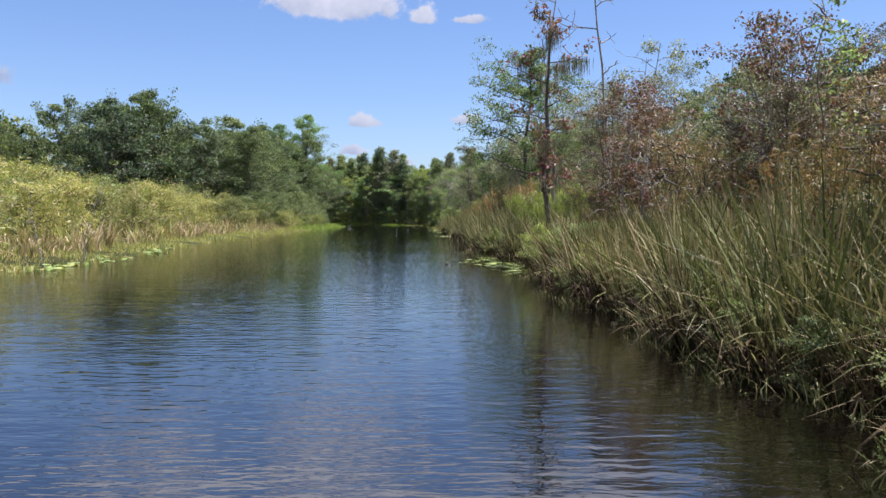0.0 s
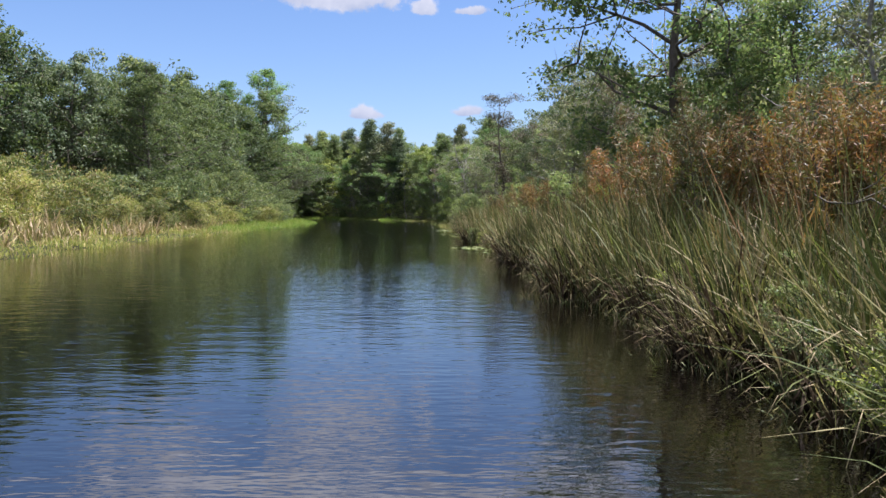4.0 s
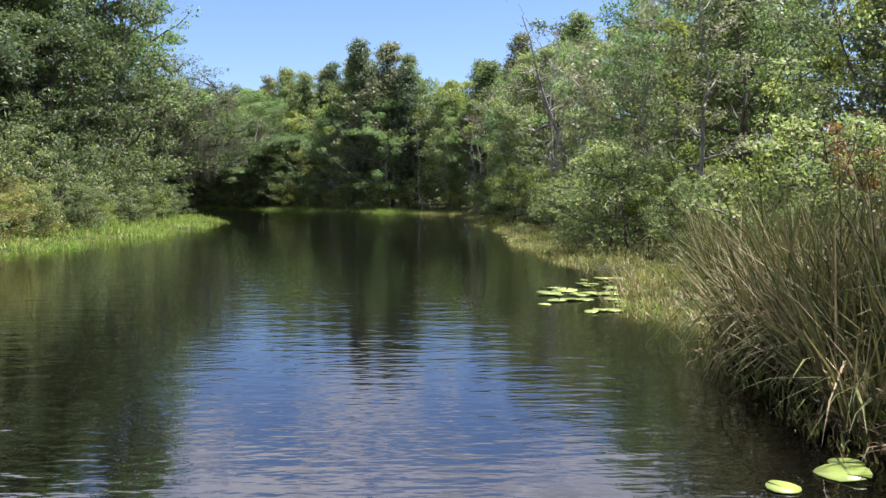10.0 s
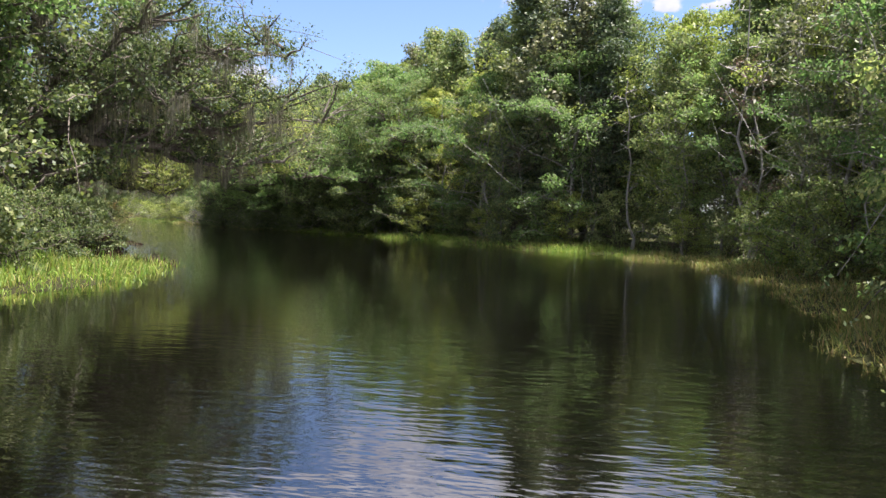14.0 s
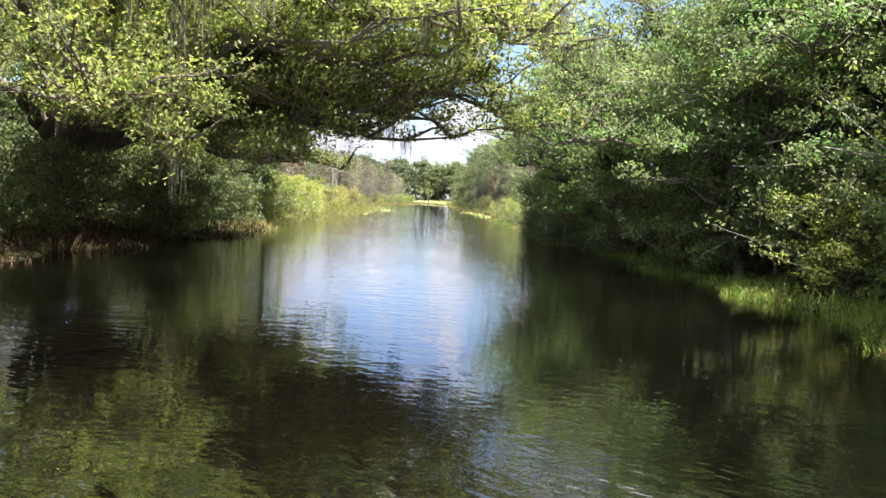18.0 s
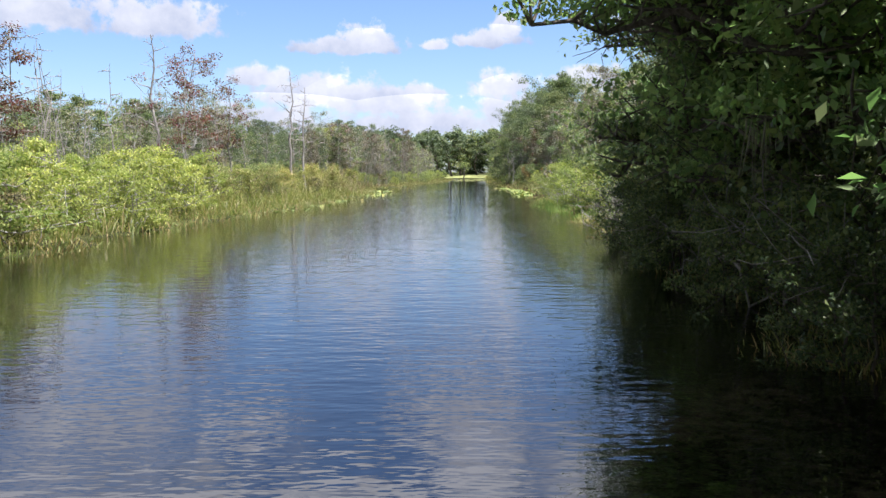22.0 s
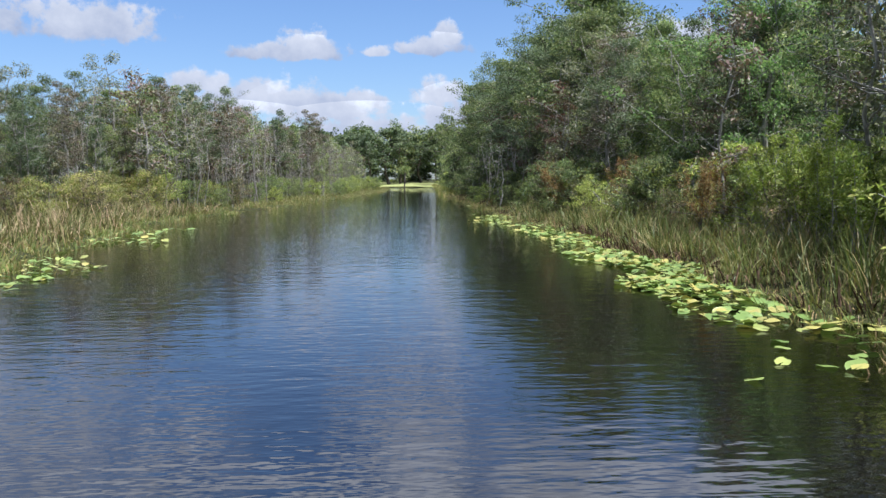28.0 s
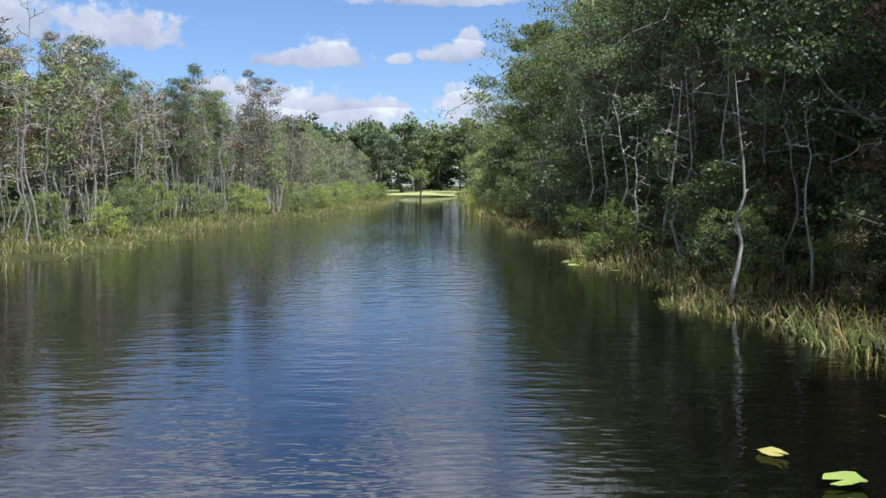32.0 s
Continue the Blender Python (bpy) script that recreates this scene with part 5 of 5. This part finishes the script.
# bank, from, to, waterward reach, pads, water edge offset
PATCHES = (("R", 27.5, 38.5, 2.3, 170, 0.72), ("R", 76.5, 80.5, 2.2, 30, 0.95), ("R", 73.6, 76.4, 1.6, 10, 1.1), ("R", 96.3, 101.5, 2.1, 18, 0.78), ("R", 93.8, 96, 0.9, 6, 0.75),
           ("R", 108, 113.2, 1.7, 38, 0.9), ("R", 127, 130.5, 1.3, 4), ("R", 268, 280, 1.6, 8), ("R", 281, 290, 2.0, 7, 0.72), ("R", 290, 298.5, 2.0, 18, 0.64), ("R", 311, 317, 1.2, 8), ("L", 108, 122, 1.0, 6))


def scatter_pads():
    rng = np.random.default_rng(9)
    for side, s0, s1, reach, count, *small in PATCHES:
        for i in range(count):
            s = rng.uniform(s0, s1)
            u = rng.uniform(0, 1) ** 1.3
            taper = math.sin(math.pi * (s - s0) / (s1 - s0)) ** 0.6
            x, y = on_bank(side, s, 0.3 - reach * u * (0.35 + 0.65 * taper))
            ob = new("lily_pad", PADS[rng.integers(0, len(PADS))])
            tilt = rng.normal(0, 2.0, 2)
            ob.matrix_basis = pose(float(x), float(y), 0.006 + 0.004 * (i % 3), tilt[0], tilt[1], rng.uniform(0, 360)) @ Matrix.Scale(rng.uniform(0.7, 1.25) * (small or [0.9])[0], 4)
            tagged(ob, "yellow-green water lily leaf floating near the bank", "lily pad", "floating lily pads")


scatter_pads()


def spatterdock(name, seed, side, s0, s1, reach, count):
    """A mat of leaves, some floating, some standing out of the water."""
    rng = np.random.default_rng(seed)
    clumps = rng.uniform(s0, s1, max(4, count // 28))
    s = clumps[rng.integers(0, len(clumps), count)] + rng.normal(0, 1.1, count)
    x, y = on_bank(side, s, 0.4 - reach * rng.uniform(0, 1, count) ** 1.2)
    c = np.stack([x, y, rng.uniform(0.01, 0.07, count)], 1)
    up = rng.normal(0, 0.2, (count, 3))
    up[:, 2] = 1
    up /= np.linalg.norm(up, axis=1)[:, None]
    d = np.cross(up, rng.normal(0, 1, (count, 3)))
    d /= np.linalg.norm(d, axis=1)[:, None]
    w = np.cross(up, d)
    sz = rng.uniform(0.07, 0.13, count)[:, None]
    # heart-shaped: a slit at the stalk, both halves folded up along the midrib, the rim wavy
    ang = np.linspace(0.22, 2 * math.pi - 0.22, 13)
    m = len(ang)
    rim = 1 + 0.06 * np.sin(ang[None] * 5 + rng.uniform(0, 6, (count, 1)))
    fold = rng.uniform(-0.08, 0.25, (count, 1)) * np.abs(np.sin(ang))[None] + 0.08 * np.sin(ang[None] * 3 + rng.uniform(0, 6, (count, 1)))
    ring = c[:, None] + sz[:, None] * ((np.cos(ang)[None] * rim * 1.2)[..., None] * d[:, None] + (np.sin(ang)[None] * rim * 0.9)[..., None] * w[:, None] + fold[..., None] * up[:, None])
    ring[:, :, 2] = np.maximum(ring[:, :, 2], 0.006)
    ring = np.concatenate([c[:, None], ring], 1)
    i = np.arange(count)[:, None] * (m + 1)
    t = np.concatenate([i + [0, 1 + k, 2 + k] for k in range(m - 1)])
    tagged(new(name, mesh_np(name, ring.reshape(-1, 3), None, t, mats=(M_DOCK,), smooth=True)), "mat of spatterdock leaves along the bank", "water plants", kind="stuff")


spatterdock("spatterdock_mat", 1, "R", 264, 285, 1.7, 900)
spatterdock("spatterdock_mat", 6, "R", 282, 299, 1.9, 40)
spatterdock("spatterdock_mat", 7, "R", 290, 298, 1.8, 80)
spatterdock("spatterdock_mat", 2, "L", 252, 276, 2.2, 240)
spatterdock("spatterdock_mat", 3, "L", 8, 50, 1.3, 260)
spatterdock("spatterdock_mat", 5, "L", 218, 246, 1.2, 70)


# ---- the end of the second reach: mown bank under tall trees ----
def end_of_reach():
    rng = random.Random(77)
    gate = np.array((-233.0, 333.0))
    ahead = np.array((-0.78, 0.626))
    across = np.array((0.626, 0.78))
    for k in range(-9, 10):
        for d in (14, 26, 40, 58):
            if d == 14 and abs(k) < 1:
                continue
            p = gate + ahead * (d + rng.uniform(-4, 4)) + across * (k * 6.5 + rng.uniform(-2, 2))
            put("belt" if d > 30 else "park", float(p[0]), float(p[1]), rng.uniform(0.95, 1.2), rng=rng, stretch=1.1)


end_of_reach()
reed_bed("mown_grass", 30, "R", 446, 466, 0, 12, 3000, 0.15, 0.4, 0.08, M_SEDGE, "pale mown grass at the end of the channel", 0.1, 1.0)


def mown_bank():
    """A low sunlit lawn beyond the water's end."""
    n = 24
    v, q = [], []
    for i in range(n):
        for j in range(9):
            p = np.array((-236.0, 334.0)) + np.array((0.626, 0.78)) * (i - n / 2) * 4 + np.array((-0.78, 0.626)) * j * 5
            v.append((p[0], p[1], float(land_height(p[0], p[1])[0]) + 0.12 + 0.09 * j + 0.05 * math.sin(i * 1.7)))
    for i in range(n - 1):
        for j in range(8):
            a = i * 9 + j
            q.append((a, a + 9, a + 10, a + 1))
    tagged(new("lawn", mesh_np("lawn", v, q, mats=(M_LAWN,), smooth=True)), "sunlit mown grass bank at the end of the channel", "lawn", kind="structure")


def lawn_material():
    m, nt = mat_new("mown_grass")
    tc = nt.nodes.new("ShaderNodeTexCoord")
    p = nt.nodes.new("ShaderNodeBsdfPrincipled")
    p.inputs["Roughness"].default_value = 0.9
    nt.links.new(ramp(nt, noise_tex(nt, 1.5, 8.0, 0.7, tc.outputs["Object"]), [(0.3, (0.12, 0.15, 0.04)), (0.55, (0.24, 0.25, 0.08)), (0.75, (0.34, 0.3, 0.14))]), p.inputs["Base Color"])
    o = nt.nodes.new("ShaderNodeOutputMaterial")
    nt.links.new(p.outputs[0], o.inputs[0])
    return m


M_LAWN = lawn_material()
mown_bank()


def cabbage_palm(x, y, h):
    rng = np.random.default_rng(3)
    root = tagged(new("cabbage_palm"), "cabbage palm at the end of the channel", "palm")
    tv, tq = tube(wander(rng, (0, 0, -0.2), (0.2, 0, h), 8, 0.05), np.full(8, 0.17), 8)
    part("trunk", mesh_np("trunk", tv, tq, mats=(M_BARK,), smooth=True), root)
    for k in range(18):
        a, e = k * 2.4, rng.uniform(-0.5, 1.1)
        out_dir = np.array([math.cos(a) * math.cos(e), math.sin(a) * math.cos(e), math.sin(e)])
        hub = np.array([0.2, 0, h]) + out_dir * 0.9
        n = 16
        fan = rng.normal(0, 0.55, (n, 3)) + out_dir * 1.2
        fan /= np.linalg.norm(fan, axis=1)[:, None]
        w = np.cross(fan, rng.normal(0, 1, (n, 3)))
        w /= np.linalg.norm(w, axis=1)[:, None]
        tip = hub + fan * rng.uniform(0.7, 1.1, n)[:, None] - np.array([0, 0, 0.15])
        v = np.stack([np.repeat(hub[None], n, 0) - w * 0.01, hub + fan * 0.45 - w * 0.04, tip, hub + fan * 0.45 + w * 0.04], 1).reshape(-1, 3)
        part("frond", mesh_np("frond", v, np.arange(4 * n).reshape(-1, 4), mats=(M_MID,)), root)
    root.matrix_basis = pose(x, y, float(land_height(x, y)[0]))


cabbage_palm(-231, 327, 4.2)


# ---- small things ----
def box_bm(w, d, h, at=(0, 0, 0), bevel=0.008):
    bm = bmesh.new()
    bmesh.ops.create_cube(bm, size=1.0)
    bmesh.ops.scale(bm, vec=(w, d, h), verts=bm.verts)
    bmesh.ops.translate(bm, vec=at, verts=bm.verts)
    bmesh.ops.bevel(bm, geom=bm.edges[:], offset=bevel, segments=2, affect="EDGES")
    return bm


def bm_part(name, bm, material, parent, label=""):
    me = bpy.data.meshes.new(name)
    bm.to_mesh(me)
    bm.free()
    me.materials.append(material)
    return part(name, me, parent, label)


def plain(name, colour, rough=0.5, metal=0.0):
    m, nt = mat_new(name)
    tc = nt.nodes.new("ShaderNodeTexCoord")
    p = nt.nodes.new("ShaderNodeBsdfPrincipled")
    p.inputs["Roughness"].default_value, p.inputs["Metallic"].default_value = rough, metal
    dark = tuple(c * 0.7 for c in colour)
    nt.links.new(ramp(nt, noise_tex(nt, 14.0, 5.0, 0.6, tc.outputs["Object"]), [(0.35, dark), (0.65, colour)]), p.inputs["Base Color"])
    o = nt.nodes.new("ShaderNodeOutputMaterial")
    nt.links.new(p.outputs[0], o.inputs[0])
    return m


M_BOX = plain("dark_plastic", (0.05, 0.05, 0.055), 0.35)
M_METAL = plain("grey_metal", (0.45, 0.46, 0.48), 0.35, 0.8)


def trunk_box(x, y):
    """A straight trunk at the corner of the marsh with a dark box strapped to it."""
    rng = np.random.default_rng(8)
    post = tagged(new("straight_trunk"), "straight grey tree trunk at the water's corner", "tree")
    v, q = tube(wander(rng, (0, 0, -0.3), (0.1, 0.05, 6.0), 9, 0.03), np.linspace(0.17, 0.1, 9), 10)
    part("trunk", mesh_np("trunk", v, q, mats=(M_BARK,), smooth=True), post)
    tips = np.array([(0.1, 0.05, 5.5)] * 6) + rng.normal(0, 0.9, (6, 3))
    v, q = leaves(rng, tips[rng.integers(0, 6, 5000)], np.array([0.8, 0.8, 0.6]), 0.13)
    part("crown", mesh_np("crown", v, q, mats=(M_OAK,)), post)
    post.matrix_basis = pose(x, y, float(land_height(x, y)[0]))
    rig = tagged(new("trail_camera"), "dark box with metal bands strapped to a tree trunk", "box")
    bm_part("housing", box_bm(0.3, 0.2, 0.2, (0.16, -0.12, 0.0)), M_BOX, rig)
    bm_part("cover", box_bm(0.34, 0.22, 0.03, (0.16, -0.12, 0.115)), M_METAL, rig)
    for dz in (0.2, -0.13):
        bv, bq = tube(np.array([(0.19 * math.cos(a), 0.19 * math.sin(a), dz) for a in np.linspace(0, 2 * math.pi, 17)]), np.full(17, 0.016), 6)
        part("strap", mesh_np("strap", bv, bq, mats=(M_METAL,), smooth=True), rig)
    rig.matrix_basis = pose(x + 0.03, y + 0.02, 2.25, 0, 0, 40)


trunk_box(-59.2, 180.0)


def floating_stub():
    rng = np.random.default_rng(12)
    pts = wander(rng, (-0.22, 0, -0.03), (0.12, 0.03, 0.1), 6, 0.012)
    v, q = tube(pts, [0.05, 0.06, 0.065, 0.07, 0.065, 0.02], 9)
    ob = new("driftwood", mesh_np("driftwood", v, q, mats=(M_BARK,), smooth=True))
    ob.matrix_basis = pose(2.42, 32.1, -0.01, 0, 0, 170) @ Matrix.Scale(0.65, 4)
    tagged(ob, "dark wet stub of driftwood floating in the channel", "driftwood")


floating_stub()


def leaning_stub(x, y, tilt, turn, size):
    made = put("stem", x, y, size)
    made.matrix_basis = pose(x, y, -0.1, 0, tilt, turn) @ Matrix.Scale(size, 4)
    return made


leaning_stub(-10.9, 29.5, 16, 20, 0.55)
leaning_stub(-10.6, 26.5, 8, 200, 0.5)
